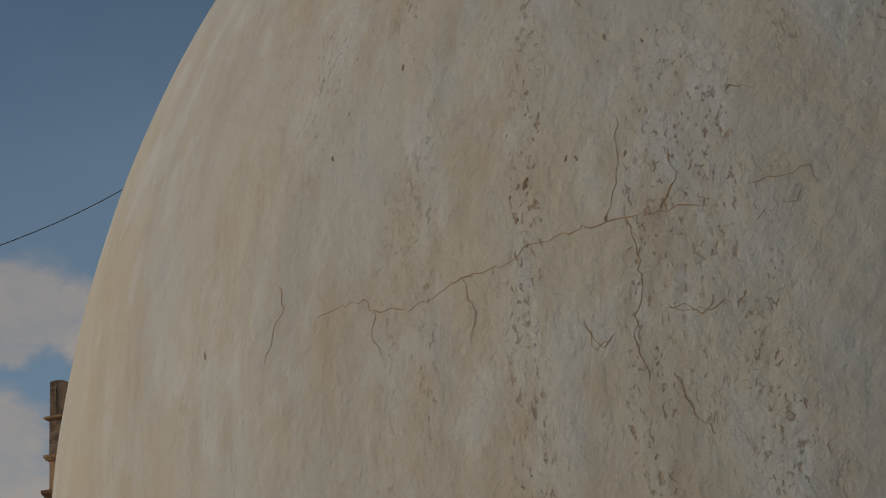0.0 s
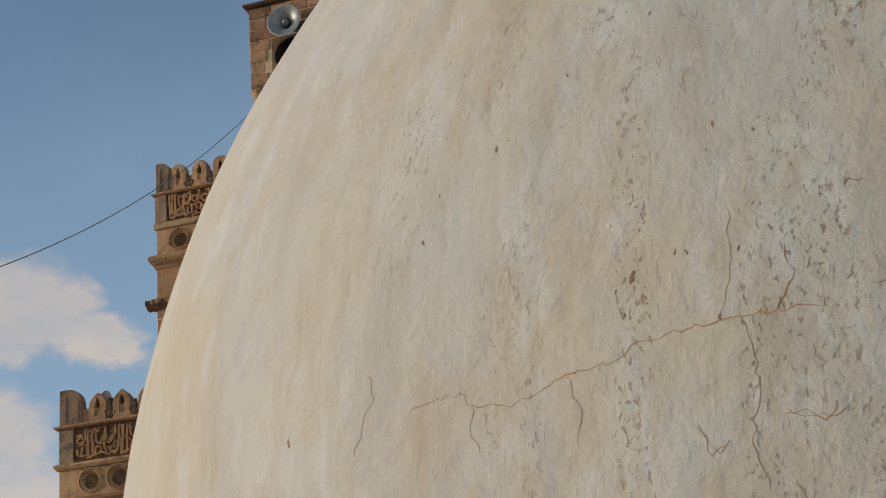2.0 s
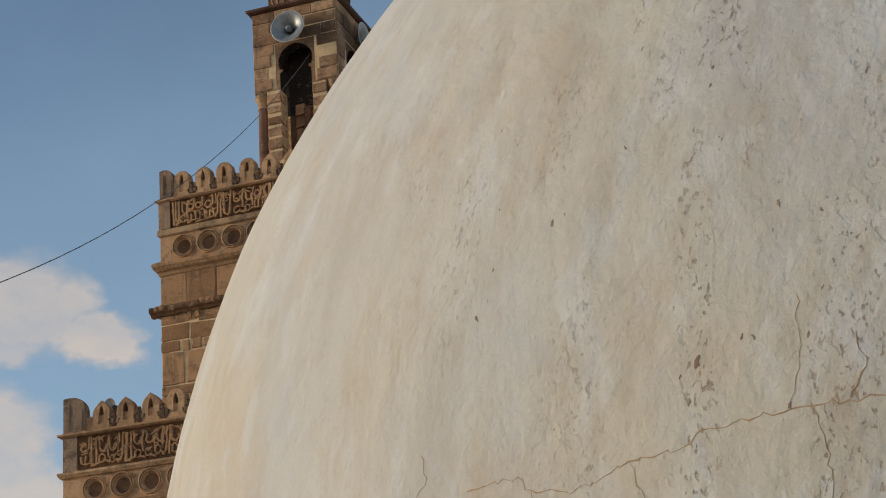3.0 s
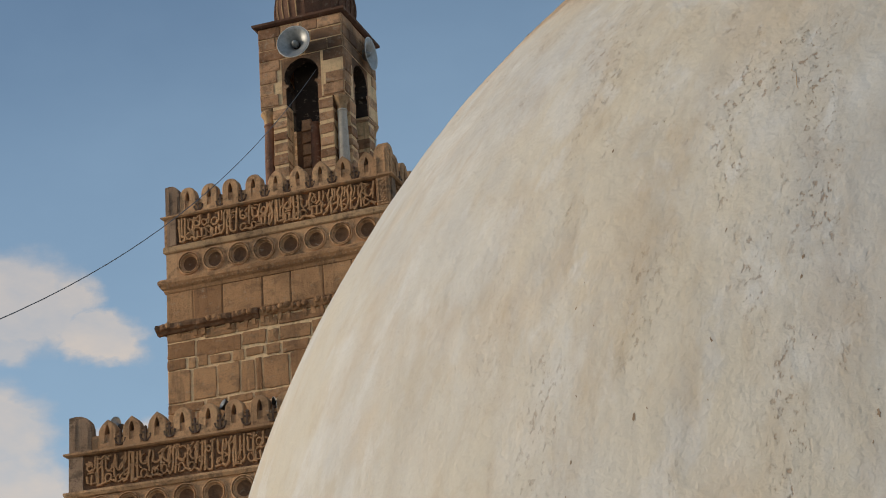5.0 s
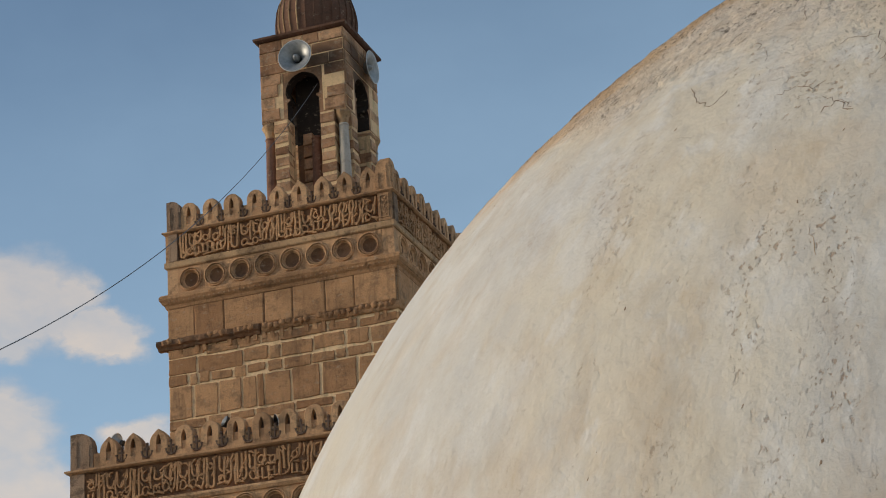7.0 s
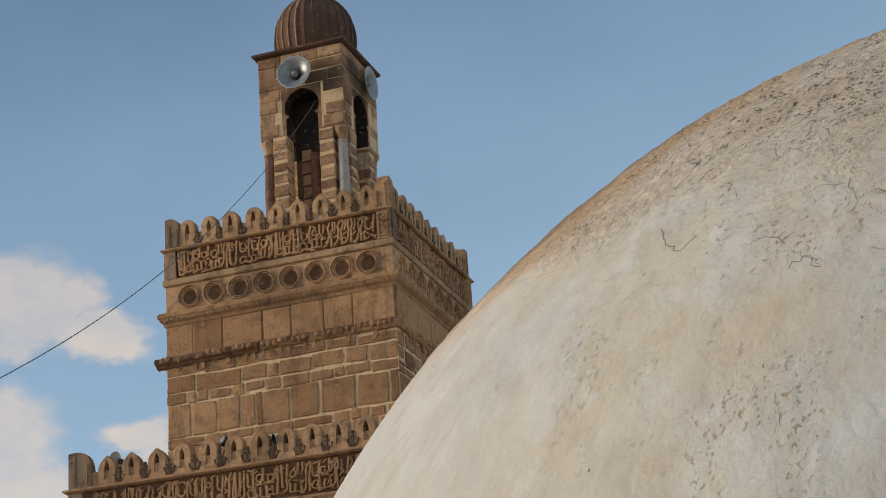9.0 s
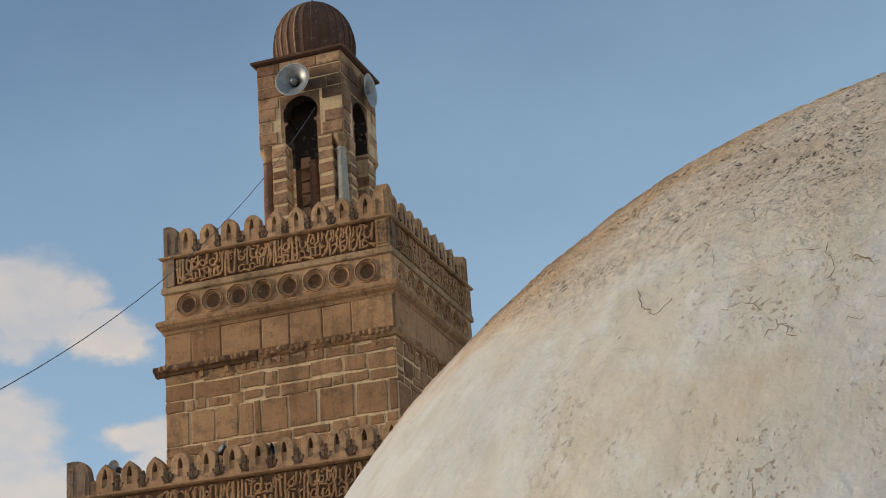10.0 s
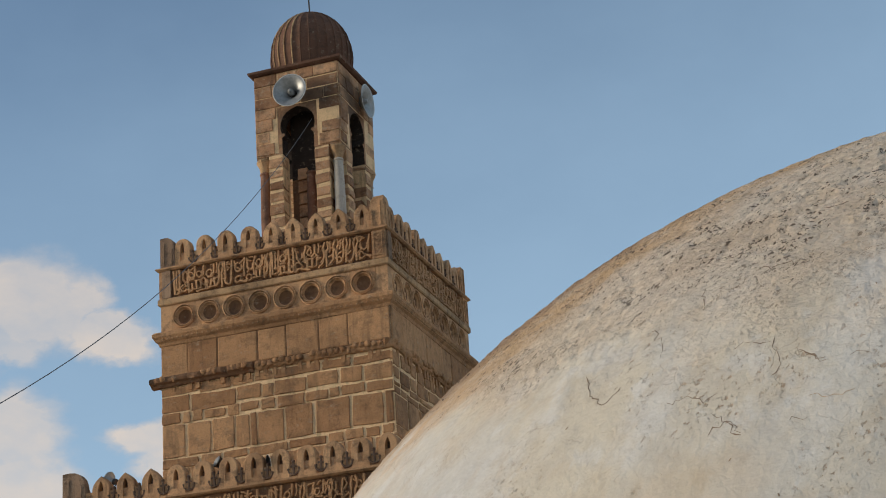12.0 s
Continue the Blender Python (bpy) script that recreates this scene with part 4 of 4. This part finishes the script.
for side, (m, length) in enumerate(T2):
    # carved band between two plain corner pilasters
    for u0, u1 in ((0.03, 0.16), (length - 0.19, length)):
        bm = bmesh.new()
        add_box(bm, u0, u1, -0.022, 0.05, Z + 0.97, Z + 1.366)
        part("corner_pilaster", bm, WEATHERED if u0 < 0.1 else CARVED, tier2, "", m)
    bm = bmesh.new()
    add_box(bm, length - 0.165, length - 0.035, -0.034, 0.0, Z + 1.01, Z + 1.03)
    add_box(bm, length - 0.165, length - 0.035, -0.034, 0.0, Z + 1.32, Z + 1.34)
    add_box(bm, length - 0.165, length - 0.15, -0.034, 0.0, Z + 1.03, Z + 1.32)
    add_box(bm, length - 0.05, length - 0.035, -0.034, 0.0, Z + 1.03, Z + 1.32)
    for q in range(7):
        add_box(bm, -0.012, 0.012, -0.032, 0.0, -0.03, 0.03, pose(length - 0.10 + 0.018 * (-1) ** q, 0, Z + 1.06 + q * 0.04, 0, 38 * (-1) ** q, 0))
    part("corner_panel", bm, CARVED, tier2, "", m)
    if side < 2:
        part("carved_band", relief_mesh(21 + side, length - 0.36, 0.385), STONE, tier2, "carved strapwork band of worn raised strokes", m @ pose(0.165, 0.030, Z + 0.975))
    # ground behind the straps is coloured dark to paint in the shade between them
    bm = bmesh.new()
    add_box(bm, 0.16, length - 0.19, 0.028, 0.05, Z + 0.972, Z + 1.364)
    part("band_ground", bm, RECESS, tier2, "sunk ground of the carved band, shade put into its dark colour", m)
    # plain ends of the roundel frieze
    bm = bmesh.new()
    s = length / 3.3
    add_box(bm, 0.0, 0.1635 * s, 0.0, 0.168 * s, Z + 0.488, Z + 0.872)
    part("frieze_end", bm, CARVED, tier2, "", m)
    if side < 2:
        # tall slabs between the mouldings, then the rubble-coursed shaft
        ashlar(31 + side, m, [(Z - 0.155, Z + 0.288)], 0.0, length, (0.30, 0.46), tier2, STONE, 0.010, 0.020, None, 0.15)
        bm = bmesh.new()
        add_box(bm, 0.0, length, -0.006, 0.05, Z - 0.16, Z + 0.288)
        part("backing_course", bm, RECESS, tier2, "", m)
        courses = [(-0.51, -0.305), (-0.70, -0.51), (-0.79, -0.70), (-0.89, -0.79), (-1.31, -0.89), (-1.47, -1.31), (-1.78, -1.47)]
        if side == 0:
            rubble(44, m, FRONT_COURSES, tier2, STONE)
        else:
            rng = random.Random(45)
            rows = []
            for a, b in courses:
                joints = [0.0]
                while joints[-1] < length - 0.6:
                    joints.append(joints[-1] + rng.uniform(0.2, 0.5))
                rows.append((a, b, joints + [length]))
            rubble(46, m, rows, tier2, STONE)

# -- lower tier, standing a little askew --
T1 = faces_of(-4.242, 0.942, -0.985, 4.199, 2.2)
spin = T1[0][0] @ pose(4.242, 0.985, 0)
bm = bmesh.new()
add_box(bm, -4.23, 0.93, -0.973, 4.187, 0.0, Z - 3.02, spin)
tier1 = part("lower_tier", bm, STONE, MINARET, "broad lower shaft with a merlon parapet")
bm = bmesh.new()
add_box(bm, -4.10, 0.80, -0.85, 4.05, Z - 3.02, Z - 2.6, spin)
part("frieze_core", bm, STONE, tier1)
bm = bmesh.new()
add_box(bm, -4.20, 0.90, -0.94, 4.15, Z - 2.6, Z - 2.08, spin)
part("band_core", bm, STONE, tier1)
moulding("ledge", T1, [(-0.12, Z - 2.10), (0.03, Z - 2.10), (0.06, Z - 2.08), (0.06, Z - 2.055), (-0.12, Z - 2.045)], tier1, CARVED)
moulding("ledge", T1, [(-0.12, Z - 2.64), (0.03, Z - 2.64), (0.06, Z - 2.60), (0.06, Z - 2.57), (-0.12, Z - 2.56)], tier1, CARVED)
moulding("roll_moulding", T1, [(-0.02, Z - 3.16), (0.03, Z - 3.15), (0.08, Z - 3.08), (0.08, Z - 3.04), (-0.02, Z - 3.02)], tier1, STONE)
merl1 = merlon_mesh("merlon", 0.128, 0.40, 0.19, 0.0, 0.13, (0.036, 0.085, 0.33))
merl1r = merlon_mesh("merlon", 0.128, 0.40, 0.215, 1.0, 0.13, (0.036, 0.085, 0.345))
sprig1 = ornament_mesh(1.15)
corner1 = corner_mesh(0.315, 0.49, 0.14)
ros1 = [rosette_mesh(0.196, -0.20, 0.20, 0.172, s + 5) for s in range(3)]
crowned_tier(tier1, T1, Z - 2.05, 9, 13, 0.528, 0.3525, ((merl1, merl1r, 3), sprig1, corner1, 0.20), 0, (12, 0.44, 0.3915, ros1), Z - 3.02, Z - 2.62)
for side, (m, length) in enumerate(T1):
    part("carved_band", relief_mesh(61 + side, length - 0.44, 0.42), STONE, tier1, "carved strapwork band of worn raised strokes", m @ pose(0.22, 0.034, Z - 2.54))
    bm = bmesh.new()
    add_box(bm, 0.0, 0.2, -0.01, 0.2, Z - 2.56, Z - 2.10)
    part("corner_pilaster", bm, WEATHERED, tier1, "", m)
    bm = bmesh.new()
    add_box(bm, 0.0, 0.243, 0.0, 0.243, Z - 3.02, Z - 2.62)
    part("frieze_end", bm, CARVED, tier1, "", m)
    # dark ground again, with the shade between straps painted as colour
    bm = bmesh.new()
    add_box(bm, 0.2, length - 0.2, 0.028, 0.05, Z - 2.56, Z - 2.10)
    part("band_ground", bm, RECESS, tier1, "sunk ground of the carved band, shade put into its dark colour", m)

# -- lantern --
LX, LY, LH = -1.595, 1.628, 0.65
L4 = faces_of(LX - LH, LX + LH, LY - LH, LY + LH)
OPEN, NOTCH = 0.245, 0.185
bm = bmesh.new()
add_box(bm, LX - LH + 0.02, LX + LH - 0.02, LY - LH + 0.02, LY + LH - 0.02, Z + 1.30, Z + 1.50)
lantern = part("lantern", bm, STONE, MINARET, "open square lantern of banded stone with corner columns")
arch = [(OPEN, 3.22), (OPEN, 3.47), (OPEN - 0.045, 3.50), (OPEN - 0.04, 3.53)] + [(0.268 * math.cos(a), 3.64 + 0.268 * math.sin(a)) for a in (-0.40, -0.1, 0.25, 0.6, 0.95, 1.3)]
arch = arch + [(0, 3.915)] + [(-x, z) for x, z in arch[::-1]]
for side, (m, length) in enumerate(L4):
    e = 0.0 if side % 2 == 0 else 0.2
    out = [(LH * 2 - e, 3.22), (LH * 2 - e, 4.50), (e, 4.50), (e, 3.22)]
    loop = out + [(LH - x, z) for x, z in arch]
    bm = bmesh.new()
    add_prism(bm, [(x, Z + z) for x, z in loop], 0.0, 0.2)
    bm.normal_update()
    for f in bm.faces:
        mid = f.calc_center_median()
        if abs(f.normal.y) < 0.5 and 0.25 < mid.x < 2 * LH - 0.25 and mid.z < Z + 3.95:
            f.material_index = 1
    head = part("arch_panel", bm, CARVED if side > 1 else STRIPE, lantern, "horseshoe arch head of brown stone, sooty inside", m)
    head.data.materials.append(SOOT_SHADE)
    for u0, u1 in ((NOTCH, LH - OPEN), (LH + OPEN, 2 * LH - NOTCH)):
        bm = bmesh.new()
        add_box(bm, u0 + 0.004, u1 - 0.004, 0.003, 0.24, Z + 1.30, Z + 3.22)
        part("pier_core", bm, MORTAR, lantern, "", m)
        rng = random.Random(int(u0 * 100) + side)
        z = 1.40
        while z < 3.20:
            h = min(rng.uniform(0.155, 0.215), 3.22 - z)
            if 3.22 - (z + h) < 0.08:
                h = 3.22 - z
            part("stone_block", worn_block(rng, u1 - u0 - 0.006, h - rng.uniform(0.04, 0.068), 0.2, 0.010), STRIPE, lantern, "", m @ pose(u0 + 0.003, rng.uniform(-0.014, -0.006), Z + z + 0.02, 0, rng.uniform(-2, 2)))
            z += h
    # ashlar facing of the arch head, either side of the opening
    if side < 2:
        def inside(a, b, z0, z1):
            return b > LH - 0.30 and a < LH + 0.30 and z0 < Z + 3.93
        zs = [3.24, 3.42, 3.60, 3.79, 3.96, 4.14, 4.32, 4.49]
        ashlar(71 + side, m, [(Z + a, Z + b) for a, b in zip(zs, zs[1:])], 0.0, 2 * LH, (0.22, 0.44), lantern, STRIPE, 0.013, 0.015, inside, 0.4)
        bm = bmesh.new()
        add_box(bm, 0.004, LH - 0.305, -0.002, 0.05, Z + 3.24, Z + 4.49)
        add_box(bm, LH + 0.305, 2 * LH - 0.004, -0.002, 0.05, Z + 3.24, Z + 4.49)
        add_box(bm, LH - 0.303, LH + 0.303, -0.002, 0.05, Z + 3.95, Z + 4.49)
        part("mortar_bed", bm, MORTAR, lantern, "", m)
# corner columns with flared capitals
bm = bmesh.new()
add_lathe(bm, [(0.088, 0.0), (0.088, 0.05), (0.074, 0.07), (0.080, 0.4), (0.078, 1.0), (0.066, 1.60), (0.078, 1.615), (0.066, 1.64)], 18)
shaft = mesh_from("shaft", bm, MARBLE, False)
bm = bmesh.new()
add_lathe(bm, [(0.064, 0.0), (0.070, 0.04), (0.080, 0.09), (0.104, 0.14), (0.116, 0.165), (0.112, 0.185)], 16, None, lambda a, z: 1 + 0.10 * max(0, z - 0.06) / 0.12 * math.cos(4 * a))
add_box(bm, -0.080, 0.080, -0.080, 0.080, 0.185, 0.215)
capital = mesh_from("capital", bm, PALE)
red = shaft.copy()
red.materials.clear()
red.materials.append(REDSTONE)
for k, (sx, sy) in enumerate(((-1, -1), (1, -1), (1, 1), (-1, 1))):
    x, y = LX + sx * (LH - 0.085), LY + sy * (LH - 0.085)
    col = put("column", red if k == 0 else shaft, lantern, Matrix.Translation((x, y, Z + 1.365)), "slim reddish column" if k == 0 else "slim pale grey marble column")
    put("capital", capital, lantern, Matrix.Translation((x, y, Z + 3.005)))
# the stair core with half-columns that closes the inside
bm = bmesh.new()
add_box(bm, LX - 0.27, LX + 0.27, LY - 0.27, LY + 0.27, Z + 1.30, Z + 2.95)
part("core", bm, RECESS, lantern, "brown inner pier")
# pier head coloured black so the arch looks unlit inside
bm = bmesh.new()
add_box(bm, LX - 0.27, LX + 0.27, LY - 0.27, LY + 0.27, Z + 2.95, Z + 4.4)
part("core_head", bm, SOOT_SHADE, lantern, "upper half of the inner pier, coloured black for the shaded inside")
for dx in (0.05, 0.20):
    put("inner_column", red, lantern, Matrix.Translation((LX + dx, LY - 0.33, Z + 1.365)))
rng = random.Random(5)
for k in range(9):
    part("stone_block", worn_block(rng, 0.14, 0.165, 0.06, 0.01), STRIPE, lantern, "", pose(LX - 0.16, LY - 0.33, Z + 1.40 + k * 0.19))
bm = bmesh.new()
add_box(bm, LX - LH + 0.2, LX + LH - 0.2, LY - LH + 0.2, LY + LH - 0.2, Z + 4.38, Z + 4.498)
part("soffit", bm, SOOT_SHADE, lantern)
moulding("cornice", L4, [(-0.3, Z + 4.498), (0.03, Z + 4.50), (0.07, Z + 4.525), (0.075, Z + 4.56), (-0.02, Z + 4.585), (-0.3, Z + 4.60)], lantern, CAPTILE, "thin dark projecting cornice")
# ribbed cap
prof = [(0.575, 4.58), (0.578, 4.70), (0.592, 4.80), (0.602, 4.90), (0.600, 5.00), (0.582, 5.13), (0.545, 5.26), (0.485, 5.38), (0.405, 5.48), (0.30, 5.57), (0.195, 5.63), (0.10, 5.67), (0.03, 5.685)]
bm = bmesh.new()
add_lathe(bm, [(r, z - 4.58) for r, z in prof], 192, None, lambda a, z: 1 - 0.022 * abs(math.cos(14 * a)) ** 0.6)
cap = part("cap_dome", bm, CAPTILE, lantern, "small dark brown ribbed dome", Matrix.Translation((LX, LY, Z + 4.58)), True)
for k in range(28):
    a = 2 * math.pi * (k + 0.5) / 28
    bm = bmesh.new()
    add_tube(bm, [(r * 1.002 * math.cos(a), r * 1.002 * math.sin(a), z - 4.58) for r, z in prof[:-1]], 0.011, 5)
    part("rib", bm, PALE if k in (17, 18, 19, 20) else CAPTILE, cap, "", Matrix.Translation((LX, LY, Z + 4.58)))
bm = bmesh.new()
add_tube(bm, [(LX, LY, Z + 5.70), (LX - 0.01, LY, Z + 5.95), (LX - 0.012, LY, Z + 6.25)], 0.012, 8)
part("finial_rod", bm, DARKMETAL, lantern)

# ---- loudspeakers, lamps and the cable ----


PALERIM = plain_material("pale_rim", (0.62, 0.61, 0.58), (0.52, 0.51, 0.48), 20.0, 0.45, 0.2)


def horn_speaker(at, r, label, material):
    """A re-entrant horn: flared bell, rolled rim, inner reflector, driver and bracket; it looks along its own -y."""
    horn = thing("horn_loudspeaker", label, "loudspeaker", at, "loudspeakers on the minaret")
    m = at @ Matrix.Rotation(radians(90), 4, "X")
    bm = bmesh.new()
    bell = [(0.20, -0.75), (0.26, -0.55), (0.40, -0.35), (0.62, -0.17), (0.88, -0.04), (1.0, 0.0)]
    rings = [(r * a, r * z) for a, z in bell] + [(r * a * 0.965, r * (z + 0.012)) for a, z in bell[::-1]]
    add_lathe(bm, rings, 40)
    part("bell", bm, material, horn, "", m, True)
    bm = bmesh.new()
    k = 40
    add_tube(bm, [(r * math.cos(2 * math.pi * i / k), r * math.sin(2 * math.pi * i / k), 0) for i in range(k + 1)], r * 0.028, 6)
    part("rim", bm, PALERIM, horn, "pale rolled rim", m)
    bm = bmesh.new()
    add_lathe(bm, [(r * 0.20, r * -0.45), (r * 0.19, r * -0.2), (r * 0.13, r * -0.10), (r * 0.10, r * -0.03), (r * 0.03, r * -0.01)], 20)
    part("reflector", bm, material, horn, "", m, True)
    bm = bmesh.new()
    add_lathe(bm, [(r * 0.30, r * -1.1), (r * 0.34, r * -1.05), (r * 0.34, r * -0.70), (r * 0.22, r * -0.62)], 20)
    part("driver", bm, DARKMETAL, horn, "", m)
    bm = bmesh.new()
    add_tube(bm, [(0, -r * 0.3, -r * 0.62), (0, -r * 0.55, -r * 0.9), (0, -r * 0.2, -r * 1.2)], r * 0.05, 6)
    part("bracket", bm, DARKMETAL, horn, "", m)
    return horn


horn_speaker(pose(-1.625, 0.80, Z + 4.10, -2, 0, 2), 0.248, "grey aluminium horn loudspeaker fixed above the lantern arch", ALU)
horn_speaker(pose(-0.815, 1.80, Z + 4.17, 0, 0, 90), 0.245, "grey aluminium horn loudspeaker on the lantern side wall", ALU)


def spot_lamp(at, r, label):
    """A round floodlight: bowl, glass and a stub arm."""
    lamp = thing("floodlight", label, "floodlight", at, "floodlights behind the lower parapet")
    m = at @ Matrix.Rotation(radians(90), 4, "X")
    bm = bmesh.new()
    add_lathe(bm, [(r * 0.25, -r * 1.5), (r * 0.55, -r * 1.3), (r * 0.85, -r * 0.7), (r, 0), (r * 1.05, r * 0.05)], 20)
    part("bowl", bm, DARKMETAL, lamp, "", m, True)
    bm = bmesh.new()
    add_lathe(bm, [(r * 0.98, r * 0.05), (r * 0.9, r * 0.15), (r * 0.5, r * 0.28), (r * 0.1, r * 0.32)], 20)
    part("lens", bm, ALU, lamp, "pale glass front", m, True)
    bm = bmesh.new()
    add_tube(bm, [(0, 0, -r * 0.9), (0, -r * 1.2, -r * 1.0), (0.0, -r * 4.2, -r * 1.1)], r * 0.16, 6)
    part("arm", bm, DARKMETAL, lamp, "", m)
    return lamp


horn_speaker(pose(-4.00, -0.19, Z - 1.50, -18, 0, -100), 0.12, "small grey horn loudspeaker behind the lower parapet", ALU)
spot_lamp(pose(-2.14, -0.80, Z - 1.665, -24, 0, -40), 0.075, "small round floodlight with a pale front above the parapet")
horn_speaker(pose(-1.43, -0.80, Z - 1.79, 10, 0, -52), 0.105, "small dark horn loudspeaker leaning over the lower parapet", DARKMETAL)
spot_lamp(pose(-0.20, -0.60, Z - 1.68, -50, 0, 25), 0.07, "small dark floodlight beside a merlon")
spot_lamp(pose(-0.66, -0.72, Z - 1.74, -10, 0, -50), 0.05, "small dark floodlight beside a merlon")

cable = thing("cable", "thin black cable strung from the lantern arch", "cable", Matrix.Translation((-1.36, 0.97, Z + 3.66)))
bm = bmesh.new()
pts = []
for k in range(61):
    s = 1.565 * k / 60
    near, far = min(s, 1.0), max(0.0, s - 1.0)
    pts.append((-1.357 + 3.617 * s, 0.95 - 20.887 * s, Z + 3.657 - 11.419 * near - 5.332 * near * (1 - near) - 6.09 * far))
add_tube(bm, pts, 0.0045, 6)
part("wire", bm, RUBBER, cable)
